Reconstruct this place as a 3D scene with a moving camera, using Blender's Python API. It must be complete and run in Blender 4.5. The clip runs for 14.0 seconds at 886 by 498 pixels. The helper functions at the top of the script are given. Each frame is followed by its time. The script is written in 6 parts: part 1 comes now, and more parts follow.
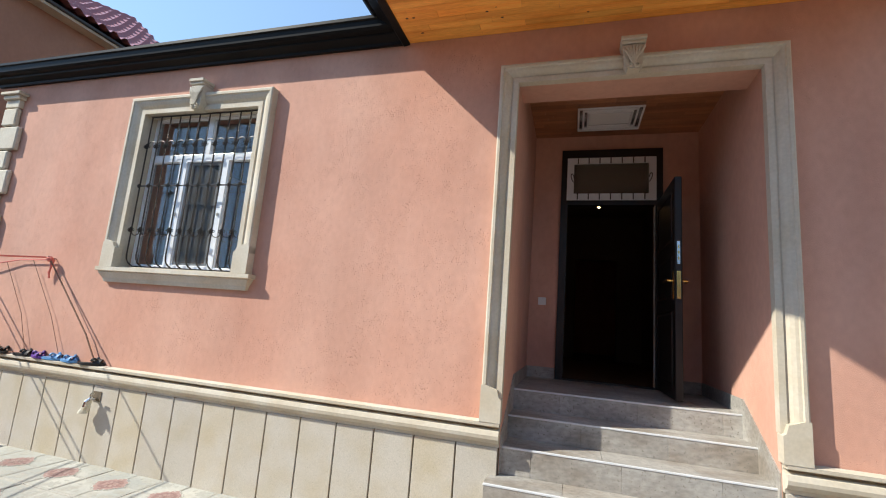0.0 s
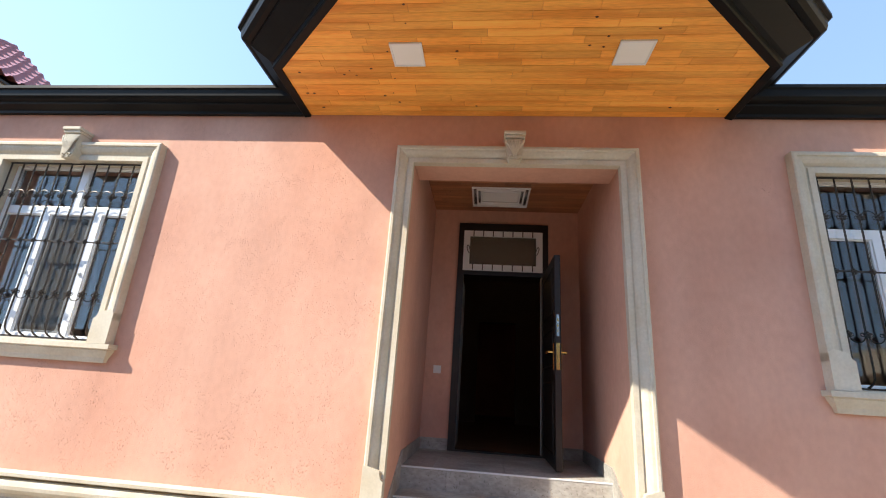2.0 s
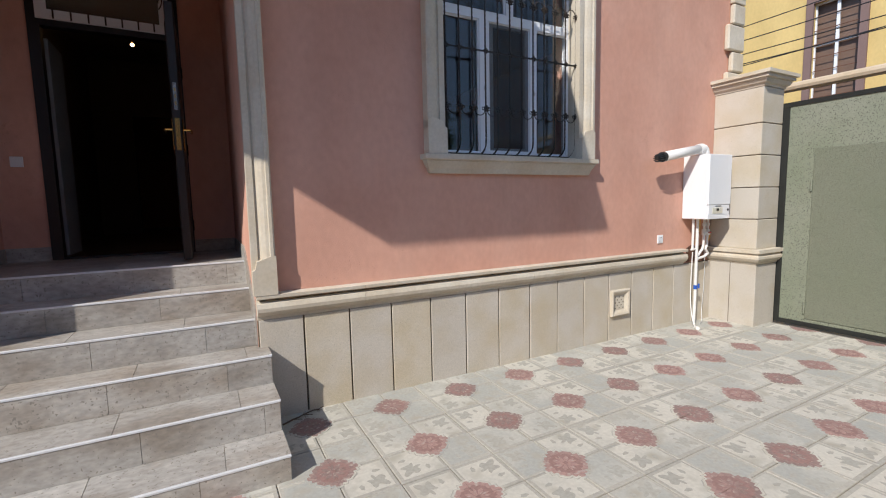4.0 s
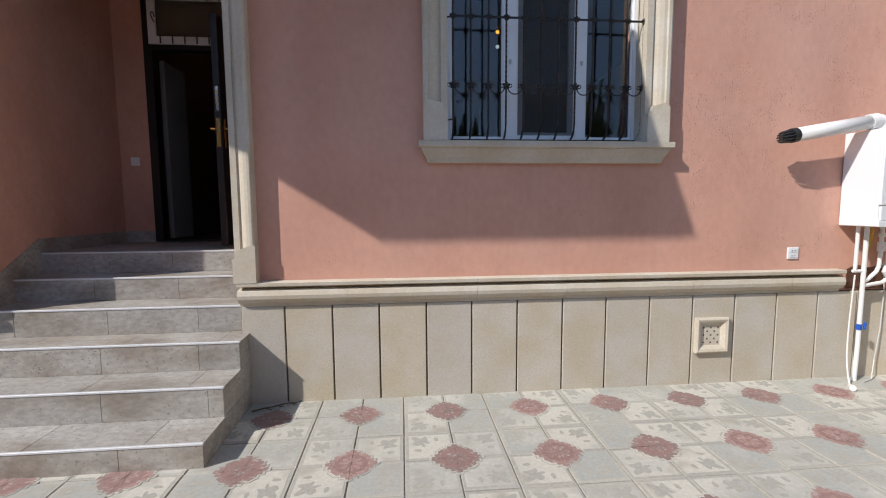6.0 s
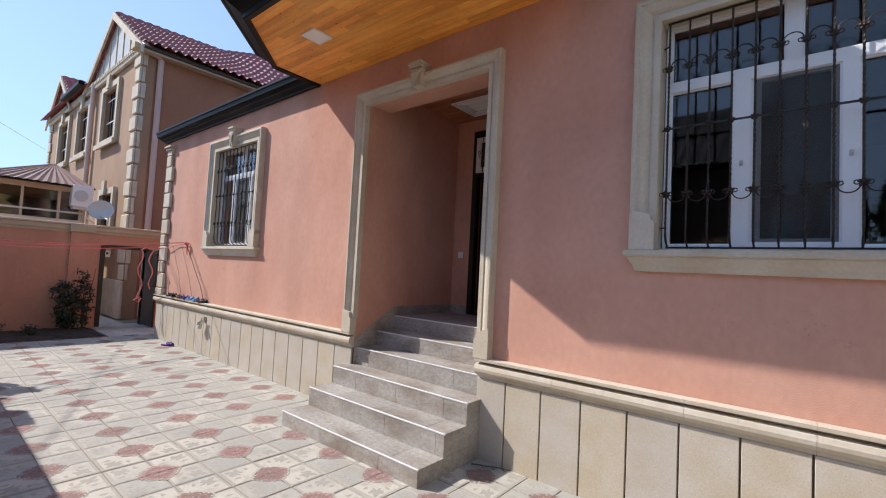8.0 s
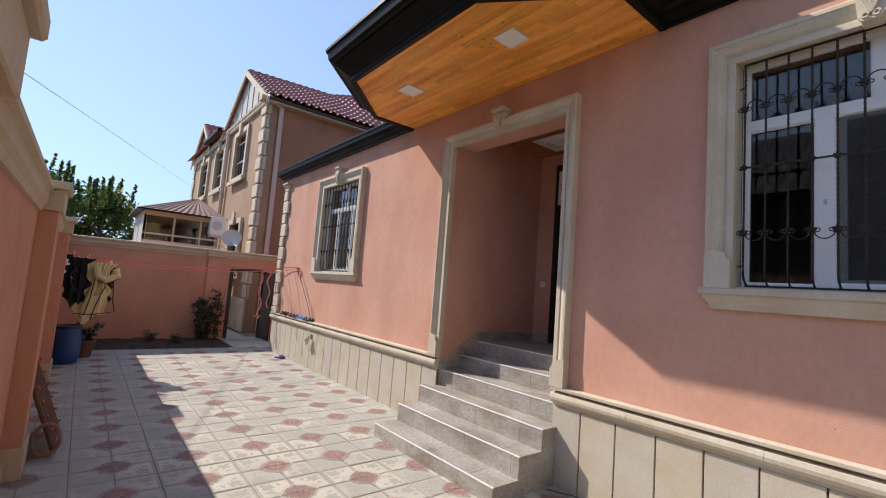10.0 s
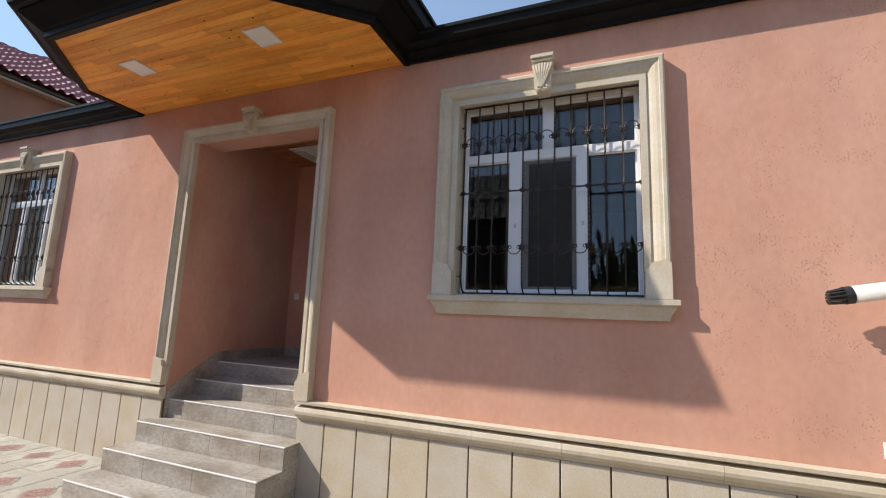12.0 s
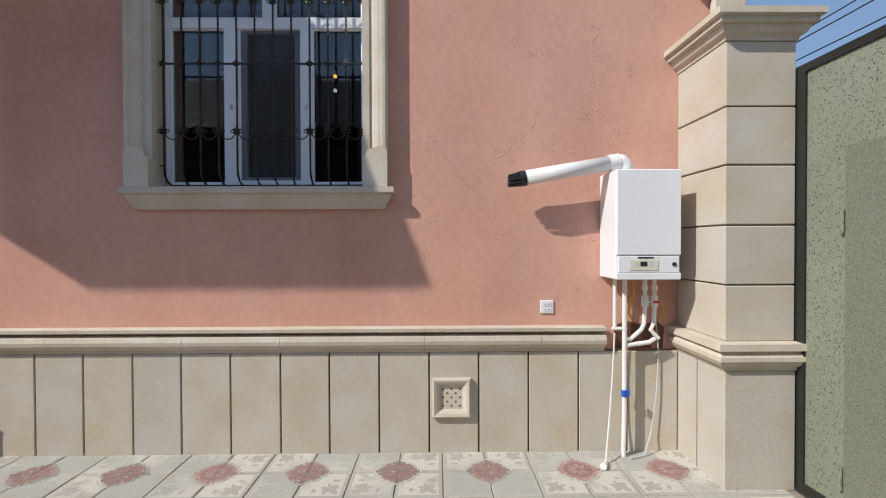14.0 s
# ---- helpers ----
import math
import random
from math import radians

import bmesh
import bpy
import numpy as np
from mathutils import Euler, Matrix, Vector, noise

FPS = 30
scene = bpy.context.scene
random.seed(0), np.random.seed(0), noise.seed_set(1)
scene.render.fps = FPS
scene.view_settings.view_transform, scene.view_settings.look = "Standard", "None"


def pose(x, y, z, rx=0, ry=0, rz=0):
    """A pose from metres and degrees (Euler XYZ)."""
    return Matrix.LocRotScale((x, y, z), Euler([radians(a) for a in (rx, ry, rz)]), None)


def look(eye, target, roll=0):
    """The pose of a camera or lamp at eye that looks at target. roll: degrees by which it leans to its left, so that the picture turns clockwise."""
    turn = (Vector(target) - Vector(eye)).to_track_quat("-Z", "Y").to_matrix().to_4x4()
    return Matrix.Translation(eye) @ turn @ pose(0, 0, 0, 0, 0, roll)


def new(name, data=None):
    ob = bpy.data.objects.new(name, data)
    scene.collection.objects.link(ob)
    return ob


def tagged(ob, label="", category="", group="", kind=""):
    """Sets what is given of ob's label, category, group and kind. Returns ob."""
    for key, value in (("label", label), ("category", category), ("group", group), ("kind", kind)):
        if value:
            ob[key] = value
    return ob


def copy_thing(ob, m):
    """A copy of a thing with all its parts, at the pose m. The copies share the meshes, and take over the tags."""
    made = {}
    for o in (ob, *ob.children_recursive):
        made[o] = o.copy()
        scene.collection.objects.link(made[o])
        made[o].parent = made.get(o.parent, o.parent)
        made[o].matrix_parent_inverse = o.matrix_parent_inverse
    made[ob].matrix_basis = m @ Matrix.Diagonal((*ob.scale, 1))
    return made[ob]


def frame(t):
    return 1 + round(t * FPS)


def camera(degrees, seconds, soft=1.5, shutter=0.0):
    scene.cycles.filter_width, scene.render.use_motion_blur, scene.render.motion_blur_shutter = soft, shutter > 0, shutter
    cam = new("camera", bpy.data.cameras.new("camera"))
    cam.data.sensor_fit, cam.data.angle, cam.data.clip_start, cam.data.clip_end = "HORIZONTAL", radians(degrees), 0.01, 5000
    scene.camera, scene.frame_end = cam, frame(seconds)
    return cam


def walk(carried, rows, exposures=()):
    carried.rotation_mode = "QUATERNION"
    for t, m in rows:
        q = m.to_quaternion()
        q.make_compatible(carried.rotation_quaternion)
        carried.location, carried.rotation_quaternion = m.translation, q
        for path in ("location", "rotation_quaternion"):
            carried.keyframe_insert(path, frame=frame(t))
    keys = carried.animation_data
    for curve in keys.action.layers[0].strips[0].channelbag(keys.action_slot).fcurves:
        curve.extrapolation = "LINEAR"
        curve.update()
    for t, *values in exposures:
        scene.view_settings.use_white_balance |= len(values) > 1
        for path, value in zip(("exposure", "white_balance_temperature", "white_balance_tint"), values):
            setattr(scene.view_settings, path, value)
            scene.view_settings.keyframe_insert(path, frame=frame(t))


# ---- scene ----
cam = camera(89.7, 14.0, soft=1.1)
PATH = [
    (0, (-1.382, -3.39, 1.556), (-1.95, -1.499, 1.877), 4.5),
    (0.5, (-1.379, -3.421, 1.57), (-2.095, -1.584, 1.906), 4.6),
    (1, (-1.355, -3.439, 1.622), (-2.054, -1.607, 2.014), 4.8),
    (1.5, (-1.269, -3.485, 1.713), (-1.766, -1.667, 2.385), 6.1),
    (1.9, (-1.212, -3.457, 1.71), (-1.479, -1.591, 2.378), 4.7),
    (2, (-1.187, -3.437, 1.7), (-1.392, -1.535, 2.284), 3.9),
    (2.5, (-1.044, -3.329, 1.542), (-0.712, -1.359, 1.645), 0.7),
    (3, (-0.864, -3.255, 1.501), (-0.081, -1.421, 1.349), -0.5),
    (3.5, (-0.638, -3.191, 1.502), (0.305, -1.437, 1.313), -1.1),
    (3.7, (-0.548, -3.191, 1.488), (0.411, -1.447, 1.282), -1.5),
    (5.8, (0.828, -3.203, 1.365), (1.105, -1.229, 1.187), 0.1),
    (6, (0.998, -3.188, 1.386), (1.181, -1.205, 1.196), -0.4),
    (6.5, (1.386, -3.12, 1.406), (1.425, -1.133, 1.182), 2.2),
    (7, (1.753, -3.118, 1.477), (1.506, -1.14, 1.308), 2.0),
    (7.5, (2.038, -3.194, 1.578), (1.164, -1.395, 1.558), 2.4),
    (8, (2.158, -3.353, 1.612), (0.884, -1.815, 1.715), 3.0),
    (8.5, (2.286, -3.46, 1.604), (0.773, -2.157, 1.717), 3.6),
    (8.7, (2.37, -3.48, 1.611), (0.768, -2.287, 1.716), 4.2),
    (10.8, (2.497, -3.562, 1.695), (1.114, -2.153, 2.006), 3.2),
    (11, (2.509, -3.535, 1.688), (1.248, -2.017, 2.013), 2.8),
    (11.5, (2.57, -3.49, 1.702), (1.575, -1.785, 2.022), 2.5),
    (12, (2.603, -3.449, 1.661), (1.862, -1.616, 1.963), 2.3),
    (12.5, (2.702, -3.391, 1.571), (2.227, -1.458, 1.772), 0.1),
    (13, (2.896, -3.348, 1.488), (2.506, -1.389, 1.6), -0.5),
    (13.5, (3.051, -3.262, 1.465), (2.92, -1.266, 1.481), -1.4),
    (14, (3.266, -3.104, 1.453), (3.289, -1.104, 1.427), -0.2),
]
walk(cam, [(t, look(eye, target, roll)) for t, eye, target, roll in PATH],
     exposures=[(0.0, 0.90, 6500, 7), (1.0, 0.97, 6500, 7), (1.5, 1.18, 6650, 11), (2.0, 1.44, 6850, 9), (2.5, 0.75, 6800, 11), (3.0, 0.43, 6600, 12), (6.5, 0.37, 6300, 13), (7.0, 0.37, 6400, 13),
                (7.5, 0.65, 6500, 13), (8.0, 0.62, 6500, 16), (8.5, 0.55, 6500, 19), (11.0, 0.60, 7100, 14), (12.0, 0.63, 7000, 13), (12.5, 0.43, 6700, 12), (13.0, 0.33, 6600, 12), (13.5, 0.32, 6500, 12), (14.0, 0.31, 6400, 12)])

# ---- world and light ----
SUN = Vector((-1.88, -1.0, 1.84)).normalized()      # towards the sun
world = bpy.data.worlds.new("world")
scene.world = world
world.use_nodes = True
wn = world.node_tree.nodes
sky = wn.new("ShaderNodeTexSky")
sky.sky_type, sky.sun_disc = "NISHITA", False
sky.sun_elevation = math.asin(SUN.z)
sky.sun_rotation = math.atan2(SUN.x, SUN.y) % (2 * math.pi)
sky.air_density, sky.dust_density, sky.ozone_density = 1.5, 0.0, 1.2
wn["Background"].inputs[1].default_value = 0.15
world.node_tree.links.new(sky.outputs[0], wn["Background"].inputs[0])
# an even clear sky: its lower part is drawn as deep as the air higher up
sky_way, sky_lift, sky_unit = wn.new("ShaderNodeTexCoord"), wn.new("ShaderNodeVectorMath"), wn.new("ShaderNodeVectorMath")
sky_lift.inputs[1].default_value = (0.0, 0.0, 0.45)
sky_unit.operation = "NORMALIZE"
world.node_tree.links.new(sky_way.outputs["Generated"], sky_lift.inputs[0])
world.node_tree.links.new(sky_lift.outputs[0], sky_unit.inputs[0])
world.node_tree.links.new(sky_unit.outputs[0], sky.inputs[0])
sun_data = bpy.data.lights.new("sun", "SUN")
sun_data.energy, sun_data.angle, sun_data.color = 3.6, radians(0.55), (1.0, 0.95, 0.86)
sun = new("sun", sun_data)
sun.matrix_world = look((0, 0, 0), -SUN)


# ---- materials ----
def mat(name, col, rough=0.6, metal=0.0, spread=0.12, scale=6.0, fine=60.0, bump=0.15, dist=0.002, tint=None,
        amount=0.5, island=0.0, objrand=0.0, stretch=(1, 1, 1), ramp=(0.35, 0.65), spec=0.5, bump_scale=None, coat=0.0, objmix=0.0):
    """Two scales of colour variation, a second colour in patches, fine relief."""
    m = bpy.data.materials.new(name)
    m.use_nodes = True
    n, l = m.node_tree.nodes, m.node_tree.links
    b = n["Principled BSDF"]
    b.inputs["Roughness"].default_value, b.inputs["Metallic"].default_value = rough, metal
    b.inputs["Specular IOR Level"].default_value = spec
    b.inputs["Coat Weight"].default_value = coat
    geo = n.new("ShaderNodeNewGeometry")
    mp = n.new("ShaderNodeMapping")
    mp.inputs["Scale"].default_value = stretch
    l.new(geo.outputs["Position"], mp.inputs["Vector"])

    def noise_tex(s, detail=4.0):
        t = n.new("ShaderNodeTexNoise")
        t.inputs["Scale"].default_value, t.inputs["Detail"].default_value = s, detail
        l.new(mp.outputs[0], t.inputs["Vector"])
        return t

    big, small = noise_tex(scale), noise_tex(fine, 3.0)
    r = n.new("ShaderNodeValToRGB")
    r.color_ramp.elements[0].position, r.color_ramp.elements[1].position = ramp
    t2 = tint or tuple(c * (1 - 1.6 * spread) for c in col)
    r.color_ramp.elements[0].color = (*col, 1)
    r.color_ramp.elements[1].color = (*[c + (d - c) * amount for c, d in zip(col, t2)], 1)
    factor = big.outputs[0]
    if objmix:
        info = n.new("ShaderNodeObjectInfo")
        k = n.new("ShaderNodeMapRange")
        k.inputs[3].default_value, k.inputs[4].default_value = -objmix, objmix
        l.new(info.outputs["Random"], k.inputs[0])
        add = n.new("ShaderNodeMath")
        l.new(factor, add.inputs[0])
        l.new(k.outputs[0], add.inputs[1])
        factor = add.outputs[0]
    l.new(factor, r.inputs[0])
    hsv = n.new("ShaderNodeHueSaturation")
    mr = n.new("ShaderNodeMapRange")
    mr.inputs[1].default_value, mr.inputs[2].default_value = 0.25, 0.75
    mr.inputs[3].default_value, mr.inputs[4].default_value = 1 - spread, 1 + spread
    l.new(small.outputs[0], mr.inputs[0])
    val = mr.outputs[0]
    for source, amt in (("island", island), ("object", objrand)):
        if amt:
            src = geo.outputs["Random Per Island"] if source == "island" else n.new("ShaderNodeObjectInfo").outputs["Random"]
            k = n.new("ShaderNodeMapRange")
            k.inputs[3].default_value, k.inputs[4].default_value = 1 - amt, 1 + amt
            l.new(src, k.inputs[0])
            mu = n.new("ShaderNodeMath")
            mu.operation = "MULTIPLY"
            l.new(val, mu.inputs[0])
            l.new(k.outputs[0], mu.inputs[1])
            val = mu.outputs[0]
    l.new(val, hsv.inputs["Value"])
    l.new(r.outputs[0], hsv.inputs["Color"])
    l.new(hsv.outputs[0], b.inputs["Base Color"])
    if bump:
        bt = noise_tex(bump_scale or fine, 5.0)
        bp = n.new("ShaderNodeBump")
        bp.inputs["Strength"].default_value, bp.inputs["Distance"].default_value = bump, dist
        l.new(bt.outputs[0], bp.inputs["Height"])
        l.new(bp.outputs[0], b.inputs["Normal"])
    return m


def stucco(name, col, tint, pits=1.0):
    """Render coat with bark-like pits in patches and faint streaks of weather."""
    m = mat(name, col, 0.92, spread=0.05, scale=1.1, fine=18, bump=0, tint=tint, amount=1.0, ramp=(0.3, 0.72), spec=0.25, stretch=(1.2, 1.2, 0.8))
    n, l = m.node_tree.nodes, m.node_tree.links
    geo = n.new("ShaderNodeNewGeometry")

    def tex(s, d, st=(1, 1, 1)):
        mp = n.new("ShaderNodeMapping")
        mp.inputs["Scale"].default_value = st
        t = n.new("ShaderNodeTexNoise")
        t.inputs["Scale"].default_value, t.inputs["Detail"].default_value = s, d
        l.new(geo.outputs["Position"], mp.inputs[0])
        l.new(mp.outputs[0], t.inputs["Vector"])
        return t.outputs[0]

    def ramp(src, a, b):
        k = n.new("ShaderNodeMapRange")
        k.inputs[1].default_value, k.inputs[2].default_value = a, b
        l.new(src, k.inputs[0])
        return k.outputs[0]

    def mul(a, b):
        k = n.new("ShaderNodeMath")
        k.operation = "MULTIPLY"
        l.new(a, k.inputs[0])
        l.new(b, k.inputs[1])
        return k.outputs[0]

    def plus(a, b):
        k = n.new("ShaderNodeMath")
        l.new(a, k.inputs[0])
        if isinstance(b, float):
            k.inputs[1].default_value = b
        else:
            l.new(b, k.inputs[1])
        return k.outputs[0]

    # the coat is rough at both ends of the front and smoother between porch and window
    axes = n.new("ShaderNodeSeparateXYZ")
    l.new(geo.outputs["Position"], axes.inputs[0])
    ends = []
    for x0, x1, gain in ((-1.5, -2.2, 0.22), (2.4, 3.2, 0.15)):
        k = n.new("ShaderNodeMapRange")
        k.inputs[1].default_value, k.inputs[2].default_value, k.inputs[4].default_value = x0, x1, gain
        l.new(axes.outputs[0], k.inputs[0])
        ends.append(k.outputs[0])
    patch = plus(plus(tex(2.6, 4), plus(ends[0], ends[1])), -0.16)
    holes = mul(ramp(plus(tex(84, 1.5, (1.0, 1.0, 0.8)), mul(tex(7, 2), ramp(patch, -0.7, 2.6))), 0.825, 0.92), ramp(patch, 0.34, 0.56))
    # shade in the pits is put into the colour, with faint damp blotches on the coat
    bsdf = n["Principled BSDF"]
    colour = bsdf.inputs["Base Color"].links[0].from_socket
    tone = n.new("ShaderNodeHueSaturation")
    damp = n.new("ShaderNodeMapRange")
    damp.inputs[1].default_value, damp.inputs[2].default_value, damp.inputs[3].default_value, damp.inputs[4].default_value = 0.42, 0.68, 1.03, 0.925
    l.new(tex(1.7, 3, (1.0, 1.0, 0.55)), damp.inputs[0])
    pit_shade = n.new("ShaderNodeMapRange")
    pit_shade.inputs[3].default_value, pit_shade.inputs[4].default_value = 1.0, 1.0 - 0.05 * pits
    l.new(holes, pit_shade.inputs[0])
    l.new(mul(damp.outputs[0], pit_shade.outputs[0]), tone.inputs["Value"])
    l.new(colour, tone.inputs["Color"])
    l.new(tone.outputs[0], bsdf.inputs["Base Color"])
    sub = n.new("ShaderNodeMath")
    sub.operation = "SUBTRACT"
    grain = n.new("ShaderNodeMath")
    grain.operation = "MULTIPLY"
    grain.inputs[1].default_value = 0.35
    l.new(tex(140, 3), grain.inputs[0])
    l.new(grain.outputs[0], sub.inputs[0])
    l.new(holes, sub.inputs[1])
    bp = n.new("ShaderNodeBump")
    bp.inputs["Strength"].default_value, bp.inputs["Distance"].default_value = 0.85 * pits, 0.006
    l.new(sub.outputs[0], bp.inputs["Height"])
    l.new(bp.outputs[0], n["Principled BSDF"].inputs["Normal"])
    return m


def plain(name, col, rough=0.4, metal=0.0, emit=0.0, trans=0.0, ior=1.45, emit_col=None):
    m = bpy.data.materials.new(name)
    m.use_nodes = True
    b = m.node_tree.nodes["Principled BSDF"]
    b.inputs["Base Color"].default_value = (*col, 1)
    b.inputs["Roughness"].default_value, b.inputs["Metallic"].default_value = rough, metal
    b.inputs["Transmission Weight"].default_value, b.inputs["IOR"].default_value = trans, ior
    if emit:
        b.inputs["Emission Color"].default_value = (*(emit_col or col), 1)
        b.inputs["Emission Strength"].default_value = emit
    return m


M_PINK = stucco("pink_render", (0.65, 0.378, 0.288), (0.585, 0.308, 0.225))
M_ORANGE = stucco("orange_render", (0.61, 0.31, 0.215), (0.55, 0.265, 0.175), 0.4)
M_TAN = stucco("tan_render", (0.44, 0.30, 0.205), (0.38, 0.25, 0.165), 0.4)
M_BROWN = stucco("red_brown_render", (0.40, 0.20, 0.125), (0.35, 0.17, 0.105), 0.4)
M_YELLOW = stucco("yellow_render", (0.64, 0.475, 0.20), (0.58, 0.42, 0.17), 0.3)
M_STONE = mat("limestone", (0.605, 0.555, 0.46), 0.85, spread=0.07, scale=3.5, fine=45, bump=0.2, dist=0.0015,
              tint=(0.53, 0.455, 0.34), amount=0.9, objrand=0.05)
M_PLINTH = mat("plinth_stone", (0.53, 0.487, 0.418), 0.85, spread=0.11, scale=3.6, fine=110, bump=0.4, dist=0.0015,
               tint=(0.475, 0.41, 0.30), amount=1.0, objrand=0.07, ramp=(0.36, 0.74), objmix=0.12)
M_JOINT = mat("dark_joint", (0.14, 0.105, 0.07), 0.95, spread=0.15)
M_STAIR = mat("grey_stair_tile", (0.405, 0.385, 0.352), 0.5, spread=0.24, scale=3.2, fine=26, bump=0.3, dist=0.0015,
              tint=(0.27, 0.235, 0.195), amount=1.0, objrand=0.14, stretch=(0.75, 1.2, 1.4), ramp=(0.4, 0.66), objmix=0.06)
M_NOSING = mat("white_nosing", (0.64, 0.65, 0.66), 0.45, spread=0.06, bump=0.05)
M_FASCIA = mat("black_sheet_metal", (0.008, 0.008, 0.008), 0.42, spread=0.15, scale=3, fine=30, bump=0.06, dist=0.003, spec=0.12)
M_WOOD = mat("varnished_pine", (0.96, 0.47, 0.105), 0.42, spread=0.16, scale=3.0, fine=34, bump=0.08, dist=0.001,
             tint=(0.76, 0.27, 0.045), amount=0.85, island=0.17, stretch=(0.35, 4.0, 4.0), spec=0.3)
# pine in a darker, redder colour than M_WOOD, for the porch ceiling
M_WOODDK = mat("red_brown_pine", (0.44, 0.19, 0.085), 0.4, spread=0.2, scale=3.0, fine=34, bump=0.08, dist=0.001,
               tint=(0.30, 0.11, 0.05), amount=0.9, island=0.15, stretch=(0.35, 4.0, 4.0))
M_KNOT = mat("pine_knot", (0.10, 0.03, 0.008), 0.35, spread=0.2, bump=0.05)
M_PVC = mat("white_pvc", (0.80, 0.82, 0.84), 0.28, spread=0.02, scale=4, bump=0.02)
M_IRON = mat("black_wrought_iron", (0.022, 0.019, 0.017), 0.42, 0.3, spread=0.3, scale=20, bump=0.2, tint=(0.07, 0.04, 0.025), amount=0.6)
M_DARKDOOR = mat("dark_steel_door", (0.013, 0.009, 0.008), 0.45, spread=0.15, scale=8, bump=0.08)
M_BRASS = mat("brass", (0.75, 0.50, 0.17), 0.25, 1.0, spread=0.06)
M_CHROME = mat("chrome", (0.72, 0.72, 0.72), 0.2, 1.0, spread=0.05)
M_WHITE = mat("white_enamel", (0.80, 0.81, 0.82), 0.3, spread=0.015, scale=2, bump=0.02, spec=0.5)
M_PIPE = mat("white_plastic_pipe", (0.78, 0.77, 0.74), 0.4, spread=0.04, scale=8, bump=0.05)
M_BLACKPL = mat("black_plastic", (0.02, 0.02, 0.02), 0.45, spread=0.15)
M_GREYPL = mat("grey_plastic", (0.55, 0.56, 0.54), 0.45, spread=0.04)
M_CREAMPL = mat("cream_plastic", (0.70, 0.67, 0.55), 0.45, spread=0.03)
M_GATE = mat("green_hammered_paint", (0.255, 0.27, 0.21), 0.42, 0.05, spread=0.12, scale=1.2, fine=95, bump=0.5, dist=0.003,
             tint=(0.21, 0.235, 0.165), amount=0.9, bump_scale=70)


def speckle(m, dark, scale, a, b):
    """Dark pinhole specks over a paint."""
    n, l = m.node_tree.nodes, m.node_tree.links
    bsdf = n["Principled BSDF"]
    old = bsdf.inputs["Base Color"].links[0].from_socket
    geo, t = n.new("ShaderNodeNewGeometry"), n.new("ShaderNodeTexNoise")
    t.inputs["Scale"].default_value, t.inputs["Detail"].default_value = scale, 1.0
    l.new(geo.outputs["Position"], t.inputs["Vector"])
    k = n.new("ShaderNodeMapRange")
    k.inputs[1].default_value, k.inputs[2].default_value = a, b
    l.new(t.outputs[0], k.inputs[0])
    mix = n.new("ShaderNodeMix")
    mix.data_type = "RGBA"
    l.new(k.outputs[0], mix.inputs["Factor"])
    l.new(old, mix.inputs[6])
    mix.inputs[7].default_value = (*dark, 1)
    l.new(mix.outputs[2], bsdf.inputs["Base Color"])


speckle(M_GATE, (0.07, 0.075, 0.055), 105, 0.59, 0.68)
M_WICKET = mat("green_hammered_paint_fine", (0.20, 0.21, 0.158), 0.42, 0.05, spread=0.14, scale=1.2, fine=95, bump=0.6, dist=0.003,
               tint=(0.18, 0.20, 0.14), amount=0.9, bump_scale=90)
speckle(M_WICKET, (0.10, 0.11, 0.08), 150, 0.54, 0.66)
M_GATEDK = mat("dark_gate_frame", (0.02, 0.022, 0.02), 0.4, spread=0.2)
M_TILE = mat("cream_paver", (0.535, 0.51, 0.44), 0.75, spread=0.10, scale=1.8, fine=45, bump=0.3, dist=0.0015,
             tint=(0.36, 0.36, 0.325), amount=1.0, objrand=0.05, island=0.06, objmix=0.24, ramp=(0.38, 0.66))
M_TILEDK = mat("grey_paver_border", (0.41, 0.39, 0.335), 0.8, spread=0.12, scale=2, fine=50, bump=0.2, tint=(0.33, 0.32, 0.285), objrand=0.06)
M_TILELEAF = mat("grey_paver_relief", (0.37, 0.355, 0.305), 0.8, spread=0.12, scale=1.6, fine=50, bump=0.2, tint=(0.37, 0.36, 0.315), amount=1.0, objrand=0.06)
M_TILERED = mat("red_paver_medallion", (0.355, 0.228, 0.20), 0.75, spread=0.16, scale=1.1, fine=60, bump=0.3, dist=0.0015,
                tint=(0.245, 0.175, 0.155), amount=1.0, ramp=(0.44, 0.58))
M_TILEMAUVE = mat("mauve_medallion_relief", (0.295, 0.18, 0.158), 0.8, spread=0.14, scale=2, fine=60, bump=0.3)
M_GROUT = mat("sandy_joint", (0.27, 0.24, 0.19), 0.95, spread=0.15, scale=4, fine=80)
M_EARTH = mat("dark_soil", (0.055, 0.040, 0.028), 0.95, spread=0.3, scale=9, fine=60, bump=0.6, dist=0.01)
speckle(M_PLINTH, (0.27, 0.24, 0.19), 150, 0.69, 0.74)
speckle(M_TILE, (0.37, 0.345, 0.285), 7, 0.56, 0.76)
speckle(M_TILERED, (0.40, 0.33, 0.29), 38, 0.56, 0.72)
speckle(M_STAIR, (0.22, 0.20, 0.17), 60, 0.64, 0.72)
M_GROUND = mat("dusty_ground", (0.30, 0.25, 0.18), 0.95, spread=0.15, scale=0.6, fine=20, bump=0.3, dist=0.01)
M_ROOFRED = mat("burgundy_metal_roof", (0.36, 0.12, 0.12), 0.30, 0.0, spec=0.6, coat=0.2, spread=0.1, scale=2, fine=20, bump=0.08)
